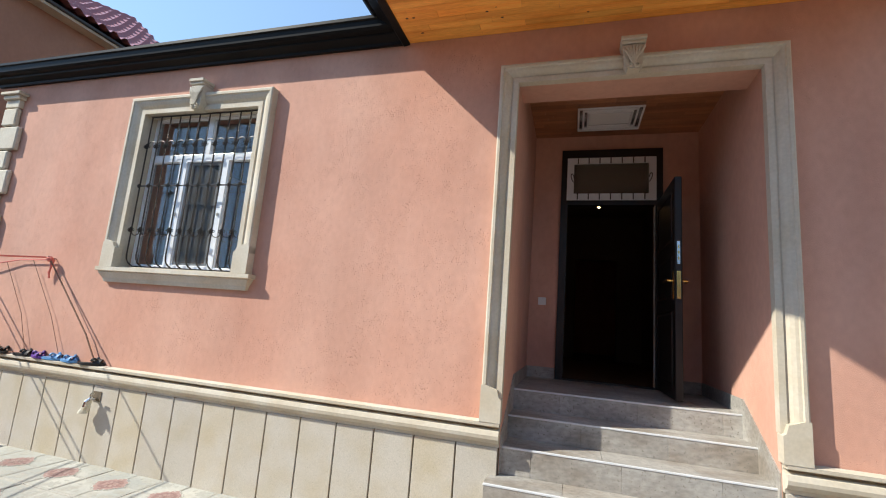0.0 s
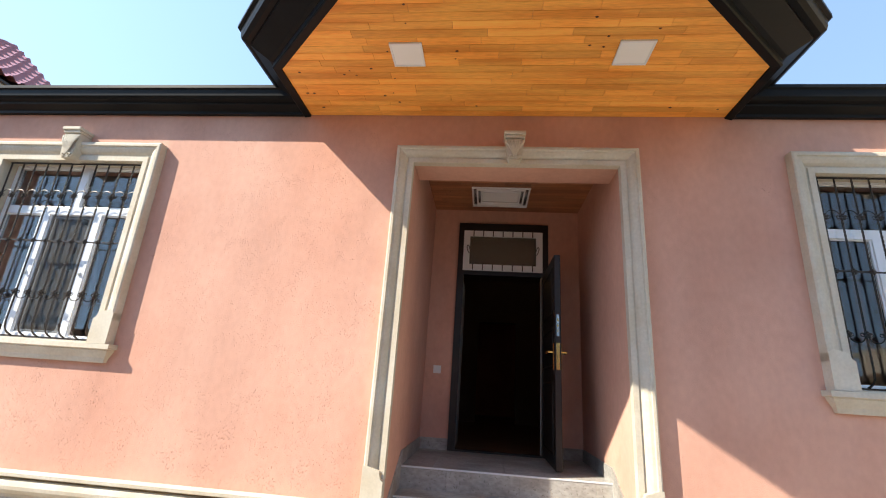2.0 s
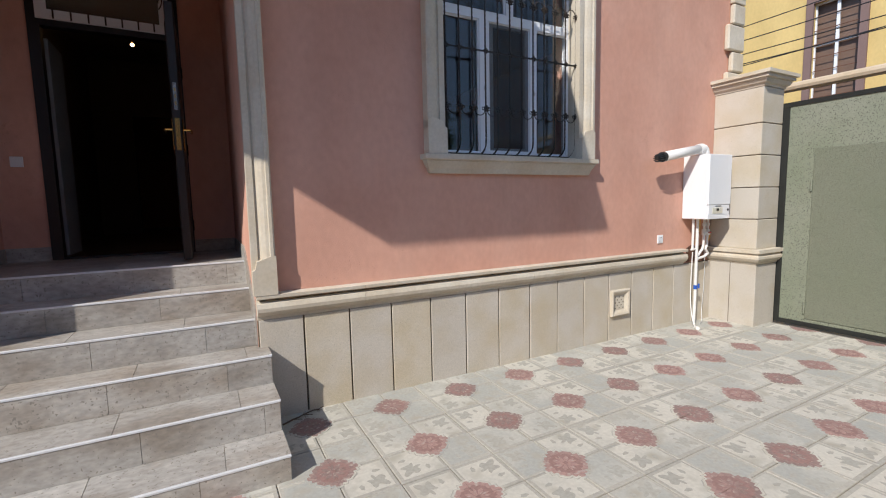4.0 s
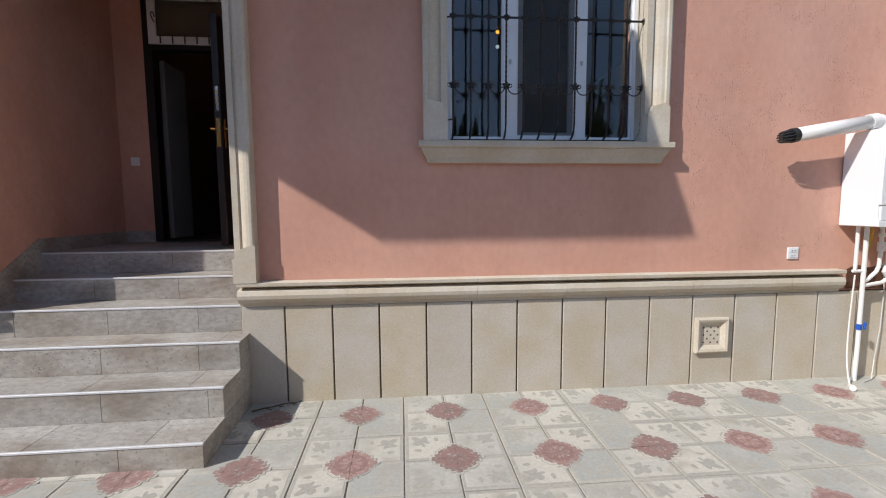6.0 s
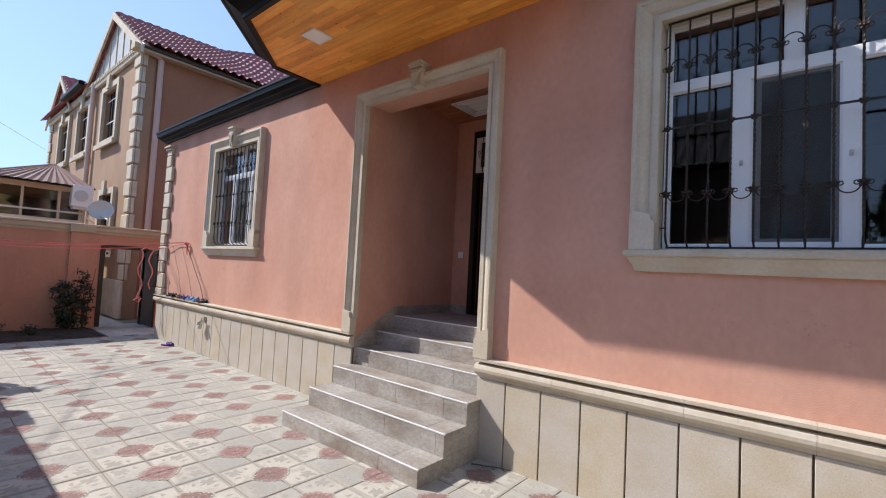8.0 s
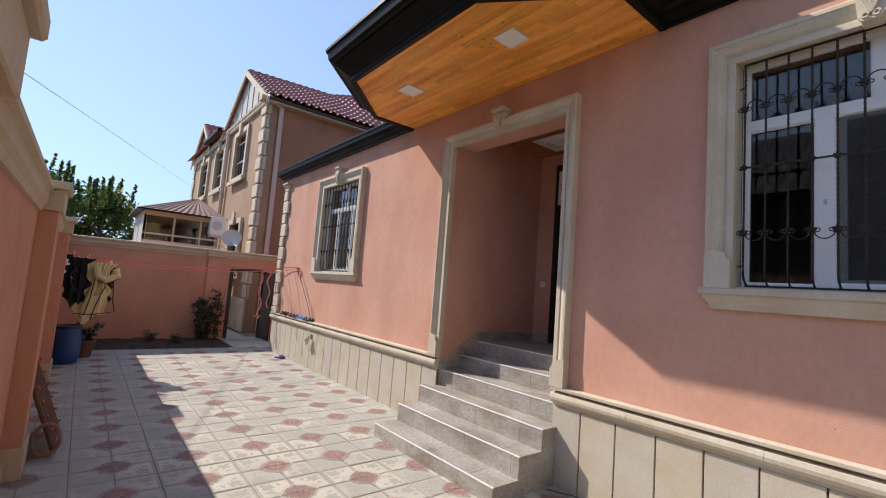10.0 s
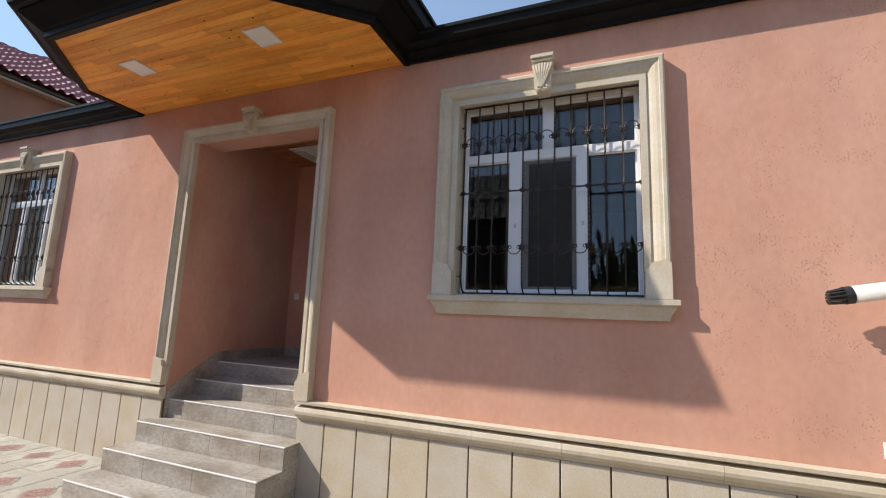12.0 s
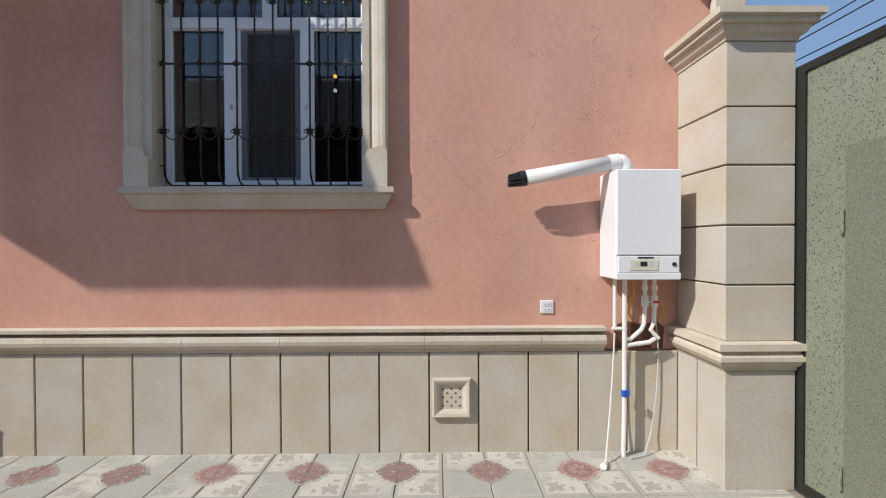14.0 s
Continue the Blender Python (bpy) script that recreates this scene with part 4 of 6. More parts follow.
part("display", bx(BX0 + 0.150, BX0 + 0.192, -0.307, -0.3045, BZ0 + 0.088, BZ0 + 0.115), M_BLACKPL, cp, "dark display")
for dx in (0.118, 0.132, 0.210, 0.224):
    for dz in (0.090, 0.108):
        part("button", bx(BX0 + dx, BX0 + dx + 0.008, -0.306, -0.3045, BZ0 + dz, BZ0 + dz + 0.007), M_GREYPL, cp)
part("gauge", tube(bmesh.new(), [(BX1 - 0.045, -0.300, BZ0 + 0.098), (BX1 - 0.045, -0.306, BZ0 + 0.098)], 0.013, 16), M_BLACKPL, cp, "round black gauge")
part("emblem", bx(BX0 + 0.135, BX0 + 0.235, -0.3045, -0.3005, BZ0 + 0.137, BZ0 + 0.145), M_BLACKPL, cp)
part("bottom_trim", bx(BX0, BX1, -0.300, -0.2855, BZ0, BZ0 + 0.044, bevel=0.004), M_WHITE, boiler)

flue = thing("flue_pipe", "white boiler flue pipe with a black slotted end", "flue", at=(4.50, -0.17, BZ1))
bend = [(4.505, -0.17, BZ1 + 0.001), (4.505, -0.17, 1.945), (4.498, -0.17, 1.967), (4.480, -0.169, 1.983), (4.455, -0.168, 1.985)]
part("elbow", tube(bmesh.new(), bend, 0.052, 20), M_PIPE, flue, smooth=True)
part("collar", tube(bmesh.new(), [(4.462, -0.1685, 1.9855), (4.40, -0.166, 1.976)], 0.057, 20), M_PIPE, flue)
part("pipe", tube(bmesh.new(), [(4.41, -0.166, 1.977), (3.85, -0.152, 1.884)], 0.050, 20), M_PIPE, flue, smooth=True)
tip = part("terminal", tube(bmesh.new(), [(3.85, -0.152, 1.884), (3.81, -0.151, 1.877)], 0.052, 16), M_BLACKPL, flue, "black plastic terminal")
part("terminal_core", tube(bmesh.new(), [(3.812, -0.151, 1.8775), (3.735, -0.149, 1.865)], 0.030, 12, taper=0.022), M_BLACKPL, tip)
for k in range(12):
    a = 2 * math.pi * k / 12
    o = Vector((0, 0.044 * math.cos(a), 0.044 * math.sin(a)))
    part("fin", tube(bmesh.new(), [Vector((3.815, -0.151, 1.878)) + o, Vector((3.735, -0.149, 1.864)) + o * 0.8], 0.006, 4), M_BLACKPL, tip)

pipes = thing("boiler_pipes", "white plastic pipes with valves running down the wall under the boiler", "pipes", at=(4.53, -0.09, 0))
part("pipe", tube(bmesh.new(), [(4.465, -0.10, BZ0), (4.465, -0.10, 0.86)], 0.013, 10), M_PIPE, pipes)
riser = part("pipe", tube(bmesh.new(), [(4.528, -0.11, BZ0), (4.528, -0.11, 0.30), (4.522, -0.11, 0.0)], 0.016, 12), M_PIPE, pipes)
for x in (4.67, 4.735):
    part("pipe", tube(bmesh.new(), [(x, -0.10, BZ0), (x, -0.10, 1.0), (x - 0.005, -0.10, 0.90), (x - 0.025, -0.10, 0.86), (x - 0.10 if x < 4.7 else x + 0.03, -0.10, 0.795 if x < 4.7 else 0.80)], 0.014, 10), M_PIPE, pipes)
    v = part("valve", tube(bmesh.new(), [(x, -0.10, 1.09), (x, -0.10, 1.02)], 0.024, 10), M_PIPE, pipes)
    part("valve_lever", bx(x - 0.02, x + 0.02, -0.135, -0.125, 1.045, 1.06), M_REDTAP if x > 4.7 else M_PIPE, v)
    part("union", tube(bmesh.new(), [(x, -0.10, 1.16), (x, -0.10, 1.13)], 0.022, 8), M_PIPE, pipes)
part("pipe", tube(bmesh.new(), [(4.57, -0.10, 0.795), (4.54, -0.108, 0.80)], 0.015, 10), M_PIPE, pipes)
part("pipe", tube(bmesh.new(), [(4.74, -0.10, 0.80), (4.70, -0.10, 0.775), (4.54, -0.105, 0.755)], 0.015, 10), M_PIPE, pipes)
part("clamp", tube(bmesh.new(), [(4.445, -0.10, 0.87), (4.545, -0.108, 0.87)], 0.012, 8), M_PIPE, pipes)
bv = part("ball_valve", tube(bmesh.new(), [(4.527, -0.11, 0.455), (4.527, -0.11, 0.41)], 0.020, 12), M_BLUETAP, pipes, "blue ball valve")
part("valve_handle", bx(4.535, 4.549, -0.15, -0.130, 0.42, 0.475, bevel=0.003), M_BLUETAP, bv)
part("gas_hose", tube(bmesh.new(), [(4.60, -0.09, BZ0), (4.595, -0.09, 1.10), (4.575, -0.085, 1.03), (4.572, -0.07, 0.97), (4.60, -0.05, 0.93), (4.62, -0.02, 0.92)], 0.009, 8), M_YELLOWHOSE, pipes, "yellow gas hose")
part("gas_hose", tube(bmesh.new(), [(4.77, -0.09, 1.04), (4.80, -0.09, 1.02), (4.815, -0.07, 0.96), (4.80, -0.03, 0.91)], 0.007, 8), M_YELLOWHOSE, pipes)
tagged(link_mesh("wall_patch", prism(bmesh.new(), [(4.50, 0.715), (4.84, 0.715), (4.85, 0.86), (4.80, 0.90), (4.70, 0.88), (4.58, 0.905), (4.50, 0.87)], -0.006, -0.001, "xzy"), M_RUST),
       "rough unpainted patch of wall behind the pipes", "wall patch", kind="structure")
cable = thing("power_cable", "white power cable with a plug lying on the paving", "cable", at=(4.40, -0.2, 0))
pts = []
for k in range(25):
    t = k / 24
    pts.append((4.462 - 0.03 * t - 0.08 * t ** 3, -0.105 - 0.13 * t ** 4, 0.84 - 0.825 * t + 0.02 * math.sin(6 * t)))
part("cord", tube(bmesh.new(), pts, 0.0055, 6), M_PIPE, cable)
part("plug", tube(bmesh.new(), [(4.352, -0.235, 0.016), (4.335, -0.265, 0.018), (4.32, -0.285, 0.02)], 0.016, 10, taper=0.022), M_PIPE, cable)
cable2 = thing("loose_cable", "thin grey cable hanging down beside the pillar", "cable", at=(4.80, -0.05, 0))
part("cord", tube(bmesh.new(), [(4.78, -0.03, 0.92), (4.79, -0.05, 0.7), (4.77, -0.06, 0.4), (4.73, -0.07, 0.15), (4.66, -0.12, 0.012), (4.55, -0.16, 0.010)], 0.004, 6), M_GREYPL, cable2)

# ---- air vent in the plinth ----
vent = thing("air_vent", "square carved stone air vent in the plinth", "vent", at=(3.356, -0.03, 0.25))
part("frame", sweep(bmesh.new(), [(3.223, 0.251), (3.223, 0.523), (3.489, 0.523), (3.489, 0.251)], [(0, 0.028), (0, 0.062), (0.012, 0.068), (0.03, 0.062), (0.055, 0.040), (0.055, 0.028)], FRONT, closed=True),
     M_STONE, vent)
gr = part("grating", bx(3.278, 3.434, -0.036, -0.0285, 0.306, 0.468), M_STONE, vent)
for i in range(5):
    for j in range(5):
        if (i + j) % 2 == 0:
            x, z = 3.298 + 0.029 * i, 0.328 + 0.029 * j
            part("hole", tube(bmesh.new(), [(x, -0.0361, z), (x, -0.0372, z)], 0.008, 6), M_JOINT, gr)

# ---- twig beside the steps ----
twig = thing("dry_twig", "dry brown twig lying on the paving beside the steps", "twig", at=(0.1, -0.15, 0.012))
rnd = random.Random(41)
spine = [(-0.03 + 0.30 * k / 8, -0.19 + 0.13 * k / 8 + 0.012 * rnd.uniform(-1, 1), 0.016 + 0.006 * rnd.random()) for k in range(9)]
part("stem", tube(bmesh.new(), spine, 0.006, 6, taper=0.003), M_BARK, twig)
for k in (2, 4, 6):
    x, y, z = spine[k]
    part("shoot", tube(bmesh.new(), [(x, y, z), (x + 0.03, y - 0.025, z + 0.004), (x + 0.055, y - 0.03, z)], 0.0035, 5, taper=0.002), M_BARK, twig)

# ---- gate pillar and gate ----
pillar = thing("gate_pillar", "square gate pillar of sawn cream limestone blocks with moulded bands", "pillar", kind="structure", at=(5.12, -0.26, 0))
QX0, QX1, QY = 4.945, 5.358, -0.52
part("base", bx(QX0 - 0.008, QX1, QY - 0.012, -0.002, -0.01, 0.70, bevel=0.006), M_PLINTH, pillar)
part("base_joint", bx(QX0 - 0.0095, QX0 - 0.0082, -0.262, -0.256, 0.0, 0.70), M_JOINT, pillar)
BAND = [(-0.02, 0.702), (0.012, 0.702), (0.018, 0.722), (0.042, 0.735), (0.062, 0.765), (0.062, 0.79), (0.045, 0.815), (0.045, 0.825), (0.070, 0.828), (0.070, 0.868), (-0.02, 0.872)]
ring = [(QX0, -0.002), (QX0, QY), (QX1, QY), (QX1, -0.002)]
part("band", sweep(bmesh.new(), ring, BAND, XY), M_STONE, pillar, "moulded stone band")
part("core", bx(QX0 + 0.012, QX1 - 0.012, QY + 0.012, -0.002, 0.70, 2.62), M_JOINT, pillar, "dark recessed joint")
for z0, z1 in zip((0.872, 1.206, 1.557, 1.908, 2.248), (1.197, 1.548, 1.899, 2.239, 2.622)):
    part("block", bx(QX0, QX1, QY, -0.002, z0, z1, bevel=0.005), M_PLINTH, pillar)
TOPBAND = [(-0.03, 2.624), (0.006, 2.624), (0.012, 2.645), (0.035, 2.66), (0.05, 2.69), (0.05, 2.70), (0.075, 2.705), (0.075, 2.735), (0.10, 2.74), (0.10, 2.775), (-0.03, 2.79)]
part("cap", sweep(bmesh.new(), ring, TOPBAND, XY), M_STONE, pillar, "moulded stone cap")
part("cap_top", bx(QX0 + 0.02, QX1 - 0.02, QY + 0.02, -0.002, 2.62, 2.79), M_STONE, pillar)

gate = thing("yard_gate", "green hammered-paint steel gate with a wicket door", "gate", at=(5.34, -2.2, 0))
GX, GY0, GY1, GZ = 5.375, -3.90, -0.575, 2.47
gf = part("gate_frame", holed(bmesh.new(), (GY0, GY1 + 0.14), (0.012, GZ), [(GY0 + 0.05, GY1 - 0.005, 0.06, GZ - 0.045)], GX - 0.012, GX + 0.04, YZ), M_GATEDK, gate, "dark steel frame")
part("sheet", bx(GX, GX + 0.012, GY0 + 0.05, GY1 - 0.006, 0.061, GZ - 0.046), M_GATE, gate)
wicket = part("wicket_door", bx(GX - 0.010, GX - 0.0005, -1.86, -0.83, 0.10, 1.95, bevel=0.003), M_WICKET, gate)
for z in (0.22, 1.56):
    part("hinge", tube(bmesh.new(), [(GX - 0.016, -0.822, z - 0.06), (GX - 0.016, -0.822, z + 0.06)], 0.010, 8), M_GATE, wicket)
part("handle", tube(bmesh.new(), [(GX - 0.012, -1.76, 1.05), (GX - 0.05, -1.76, 1.06), (GX - 0.05, -1.76, 1.18), (GX - 0.012, -1.76, 1.19)], 0.008, 8), M_GATEDK, wicket)
for y in (-1.95, -2.9):
    part("stile", bx(GX - 0.014, GX - 0.0005, y - 0.02, y + 0.02, 0.062, GZ - 0.047), M_GATE, gate)
# plinth stones
edges_left = [PX0 - 0.004] + [-2.178 - 0.327 * k for k in range(18) if -2.178 - 0.327 * k > XL + 0.05] + [XL - 0.02]
edges_right = [PX1 + 0.004, 0.172, 0.500, 0.829, 1.166, 1.497, 1.835, 2.178, 2.514, 2.857, 3.203, 3.546, 3.892, 4.240, 4.58, 4.935]
for es in (edges_left[::-1], edges_right):
    for a, b in zip(es, es[1:]):
        part("slab", bx(a + 0.006, b - 0.006, -0.034, -0.014, -0.01, 0.698, bevel=0.003), M_PLINTH, plinth)

# ---- yard walls ----
FY = -3.87                              # yard face of the long wall
WCAP = [(-0.10, 2.05), (0.02, 2.05), (0.03, 2.09), (0.05, 2.12), (0.05, 2.20), (0.075, 2.21), (0.075, 2.245), (-0.10, 2.26)]
EX = -10.1                              # yard face of the end wall
structure("wall_south", bx(EX - 0.2, 5.9, FY - 0.2, FY, -0.1, 2.05), M_ORANGE, "long orange-pink rendered yard wall", "wall")
tagged(link_mesh("wall_coping_1", sweep(bmesh.new(), [(5.9, FY), (EX - 0.01, FY)], WCAP, XY), M_WALLCAP), "sandstone coping on the yard wall", "coping", kind="structure")
tagged(link_mesh("wall_coping_2", sweep(bmesh.new(), [(EX, FY), (EX, 3.4)], WCAP, XY), M_WALLCAP), "sandstone coping on the end wall", "coping", kind="structure")
ED = (-0.55, 0.38, -0.02, 1.83)
structure("wall_end", holed(bmesh.new(), (FY, 3.4), (-0.1, 2.05), [(ED[0], ED[1], -1, ED[3])], EX - 0.2, EX, YZ), M_ORANGE, "orange-pink rendered end wall with a doorway", "wall")
structure("wall_passage_end", bx(EX, XL, 3.4, 3.6, -0.1, 2.3), M_ORANGE, "orange rendered wall closing the side passage", "wall")
structure("wall_base_south", bx(EX, 5.3, FY + 0.0005, FY + 0.035, -0.05, 0.16, bevel=0.005), M_WALLCAP, "low sandstone footing of the yard wall", "footing")


def pilaster(name, x0, x1, y0, y1, face):
    p = thing(name, "rendered wall pilaster with sandstone base and cap", "pilaster", kind="structure", at=((x0 + x1) / 2, (y0 + y1) / 2, 0))
    part("shaft", bx(x0, x1, y0, y1, 0.0, 2.06), M_ORANGE, p)
    e = 0.02
    part("base", bx(x0 - e, x1 + e, y0 - (e if face == "x" else 0), y1 + (e if face == "y" else 0), -0.02, 0.24, bevel=0.006) if face == "y" else
         bx(x0, x1 + e, y0 - e, y1 + e, -0.02, 0.24, bevel=0.006), M_WALLCAP, p)
    bm = bmesh.new()
    if face == "y":
        box(bm, x0 - 0.03, x1 + 0.03, y0, y1 + 0.03, 2.062, 2.23, bevel=0.006)
        box(bm, x0 - 0.06, x1 + 0.06, y0, y1 + 0.06, 2.232, 2.30, bevel=0.01)
    else:
        box(bm, x0, x1 + 0.03, y0 - 0.03, y1 + 0.03, 2.062, 2.23, bevel=0.006)
    part("cap", bm, M_WALLCAP, p)


for k, x in enumerate((-2.2, -5.8, 1.4, 5.0)):
    pilaster("pilaster_%d" % (k + 1), x - 0.40, x, FY + 0.001, FY + 0.12, "y")
pilaster("pilaster_5", EX + 0.001, EX + 0.06, -1.10, -0.70, "x")

# planting strip and step to the end door
bm = bmesh.new()
rnd = random.Random(2)
nx, ny = 12, 34
grid = [[bm.verts.new((EX + (YARD[0] - EX) * i / nx, -3.86 + 3.2 * j / ny, rnd.uniform(0.0, 0.045) if 0 < i < nx and 0 < j < ny else -0.02)) for j in range(ny + 1)] for i in range(nx + 1)]
for i in range(nx):
    for j in range(ny):
        bm.faces.new((grid[i][j], grid[i + 1][j], grid[i + 1][j + 1], grid[i][j + 1]))
structure("planting_bed", bm, M_EARTH, "strip of dark bare soil along the end wall", "soil")
structure("path", bx(EX - 0.3, YARD[0] - 0.002, -0.64, 0.6, -0.07, -0.006, bevel=0.004), M_TILE, "pale concrete path to the end door", "path")
structure("passage", bx(EX + 0.002, XL - 0.06, 0.602, 3.398, -0.06, -0.008), M_GROUND, "bare ground beside the house", "ground")

gate2 = thing("metal_door", "dark brown metal door standing open in the end wall", "door", at=(EX, 0.0, 0))
bm = holed(bmesh.new(), (ED[0] + 0.002, ED[1] - 0.002), (0.0, ED[3] - 0.002), [(ED[0] + 0.085, ED[1] - 0.06, -1, ED[3] - 0.085)], EX - 0.16, EX + 0.03, YZ)
part("frame", bm, M_DARKDOOR, gate2)
part("leaf", bx(EX - 0.05 - 0.05, EX + 0.80, ED[1] - 0.06, ED[1] - 0.025, 0.02, ED[3] - 0.06, bevel=0.004), M_DARKDOOR, gate2, "brown sheet-metal leaf")
for z in (0.12, 0.95, 1.66):
    part("brace", bx(EX - 0.08, EX + 0.77, ED[1] - 0.075, ED[1] - 0.061, z - 0.02, z + 0.02), M_DARKDOOR, gate2)

meter = thing("meter_box", "small white meter box on the doorway of the end wall", "meter box", at=(EX - 0.1, -0.41, 1.63))
part("case", bx(EX - 0.14, EX - 0.06, -0.463, -0.35, 1.55, 1.70, bevel=0.006), M_WHITE, meter)
part("dial", bx(EX - 0.0595, EX - 0.056, -0.43, -0.39, 1.61, 1.66), M_BLACKPL, meter, "dark dial window")
# next yard
structure("pavement_next_yard", bx(-24.0, EX - 0.302, -3.9, 0.1, -0.06, -0.01), M_TILE, "pale paving of the next yard", "pavement")

# ---- neighbour's house ----
nb = thing("neighbour_house", "two-storey tan rendered house with burgundy metal-tile gables", "house", at=(-17.0, 4.0, 0))
NX1, NX0, NFY, NBY, NE = -11.6, -23.2, 0.33, 9.5, 7.30
WINS = [(-14.85, -13.45, 5.05, 6.60), (-18.0, -16.6, 5.05, 6.60), (-21.0, -19.5, 5.05, 6.60), (-14.25, -13.05, 1.8, 3.35), (-21.0, -19.5, 1.8, 3.35)]
part("wall", holed(bmesh.new(), (NX0, NX1), (-0.05, NE), WINS, NFY, NFY + 0.3, XZ), M_TAN, nb)
part("wall", bx(NX1 - 0.3, NX1, NFY + 0.302, NBY, -0.05, NE), M_BROWN, nb, "red-brown rendered side wall")
part("wall", bx(NX0, NX0 + 0.3, NFY + 0.302, NBY, -0.05, NE), M_TAN, nb)
part("wall", bx(NX0 + 0.3, NX1 - 0.3, NBY - 0.3, NBY, -0.05, NE), M_TAN, nb)


def gable(xc, half, z0, z1):
    """A gable front with boarding, bargeboards and its pair of roof slopes."""
    part("gable_wall", prism(bmesh.new(), [(xc - half, z0), (xc + half, z0), (xc, z1 - 0.1)], NFY + 0.02, NFY + 0.2, "xzy"), M_GREYPL, nb, "grey boarded gable")
    for k in range(-3, 4):
        x = xc + half * k / 4
        h = (z1 - z0) * (1 - abs(k) / 4) - 0.2
        if h > 0.1:
            part("batten", bx(x - 0.03, x + 0.03, NFY - 0.005, NFY + 0.019, z0, z0 + h), M_STONE, nb)
    for s in (-1, 1):
        run = half + 0.35
        drop = (z1 - z0) * run / half
        o = [(xc, z1), (xc + s * run, z1 - drop), (xc + s * run, z1 - drop - 0.2), (xc, z1 - 0.22)]
        part("bargeboard", prism(bmesh.new(), o, NFY - 0.16, NFY - 0.10, "xzy"), M_STONE, nb)
        # metal tiles: waves along the eaves, a drop at the foot of every course; the ridge climbs to the main roof behind
        bm = bmesh.new()
        U, V = 144, 11
        rows = []
        for j in range(V):
            for f, lift in ((j / V, 0.0), ((j + 0.90) / V, 0.10)):
                row = []
                for i in range(U + 1):
                    y = NFY - 0.12 + 9.0 * i / U
                    foot = z1 - drop
                    crest = max(foot, z1 + 0.05 * (y - NFY) + 0.27 * max(0.0, y - NFY - 3.0) - 1.15 * max(0.0, y - NFY - 5.0))
                    wave = (0.0, 0.075, 0.085, 0.03)[i % 4] * min(1.0, 4 * f)
                    row.append(bm.verts.new((xc + s * run * f, y, crest + (foot - crest) * f + lift + wave)))
                rows.append(row)
        for r0, r1 in zip(rows, rows[1:]):
            for i in range(U):
                bm.faces.new((r0[i], r0[i + 1], r1[i + 1], r1[i]))
        part("roof", bm, M_ROOFRED, nb, "burgundy metal-tile roof slope")


gable(-14.25, 2.7, NE, 8.98)
gable(-21.35, 1.9, NE, 8.75)
bm = bmesh.new()
U, V = 60, 14
vs = [[bm.verts.new((NX0 - 0.3 + 7.0 * i / U, NFY - 0.35 + 4.8 * j / V, NE - 0.1 + 1.55 * j / V + 0.05 * (i % 2) + 0.05 * (j % 2))) for j in range(V + 1)] for i in range(U + 1)]
for i in range(U):
    for j in range(V):
        bm.faces.new((vs[i][j], vs[i + 1][j], vs[i + 1][j + 1], vs[i][j + 1]))
part("roof", bm, M_ROOFRED, nb, "burgundy metal-tile roof slope")
bm = bmesh.new()
v = [bm.verts.new(p) for p in ((NX0 - 0.3, 4.78, 8.78), (-15.0, 4.78, 8.72), (-15.0, NBY + 0.3, NE - 0.1), (NX0 - 0.3, NBY + 0.3, NE - 0.1))]
bm.faces.new(v)
part("roof", bm, M_ROOFRED, nb)
part("eave_board", bx(NX1 - 0.05, NX1 + 0.28, NFY - 0.28, NBY, NE - 0.30, NE - 0.16), M_WALLCAP, nb)
part("eave_gutter", bx(NX1 + 0.26, NX1 + 0.33, NFY - 0.12, NBY, NE - 0.245, NE - 0.175, bevel=0.015), M_ROOFDK, nb)
part("cornice", bx(NX0 - 0.06, NX1 + 0.06, NFY - 0.10, NFY - 0.002, NE - 0.32, NE - 0.10, bevel=0.02), M_STONE, nb)
for xc, half in ((-14.25, 2.65), (-21.35, 1.85)):
    for k in range(int(half * 2 / 0.17)):
        x = xc - half + 0.17 * k
        part("dentil", bx(x, x + 0.085, NFY - 0.14, NFY - 0.101, NE - 0.21, NE - 0.11), M_STONE, nb)
part("gutter", bx(-19.3, -16.5, NFY - 0.42, NFY - 0.26, NE - 0.12, NE + 0.02, bevel=0.02), M_FASCIA, nb)
part("downpipe", tube(bmesh.new(), [(-16.0, NFY - 0.10, NE - 0.1), (-16.0, NFY - 0.10, 0.0)], 0.07, 10), M_DOWNPIPE, nb)
part("downpipe", tube(bmesh.new(), [(NX1 + 0.25, NFY - 0.10, NE - 0.12), (NX1 + 0.09, NFY + 0.40, NE - 0.35), (NX1 + 0.09, NFY + 0.42, 0.0)], 0.075, 10), M_DOWNPIPE, nb)
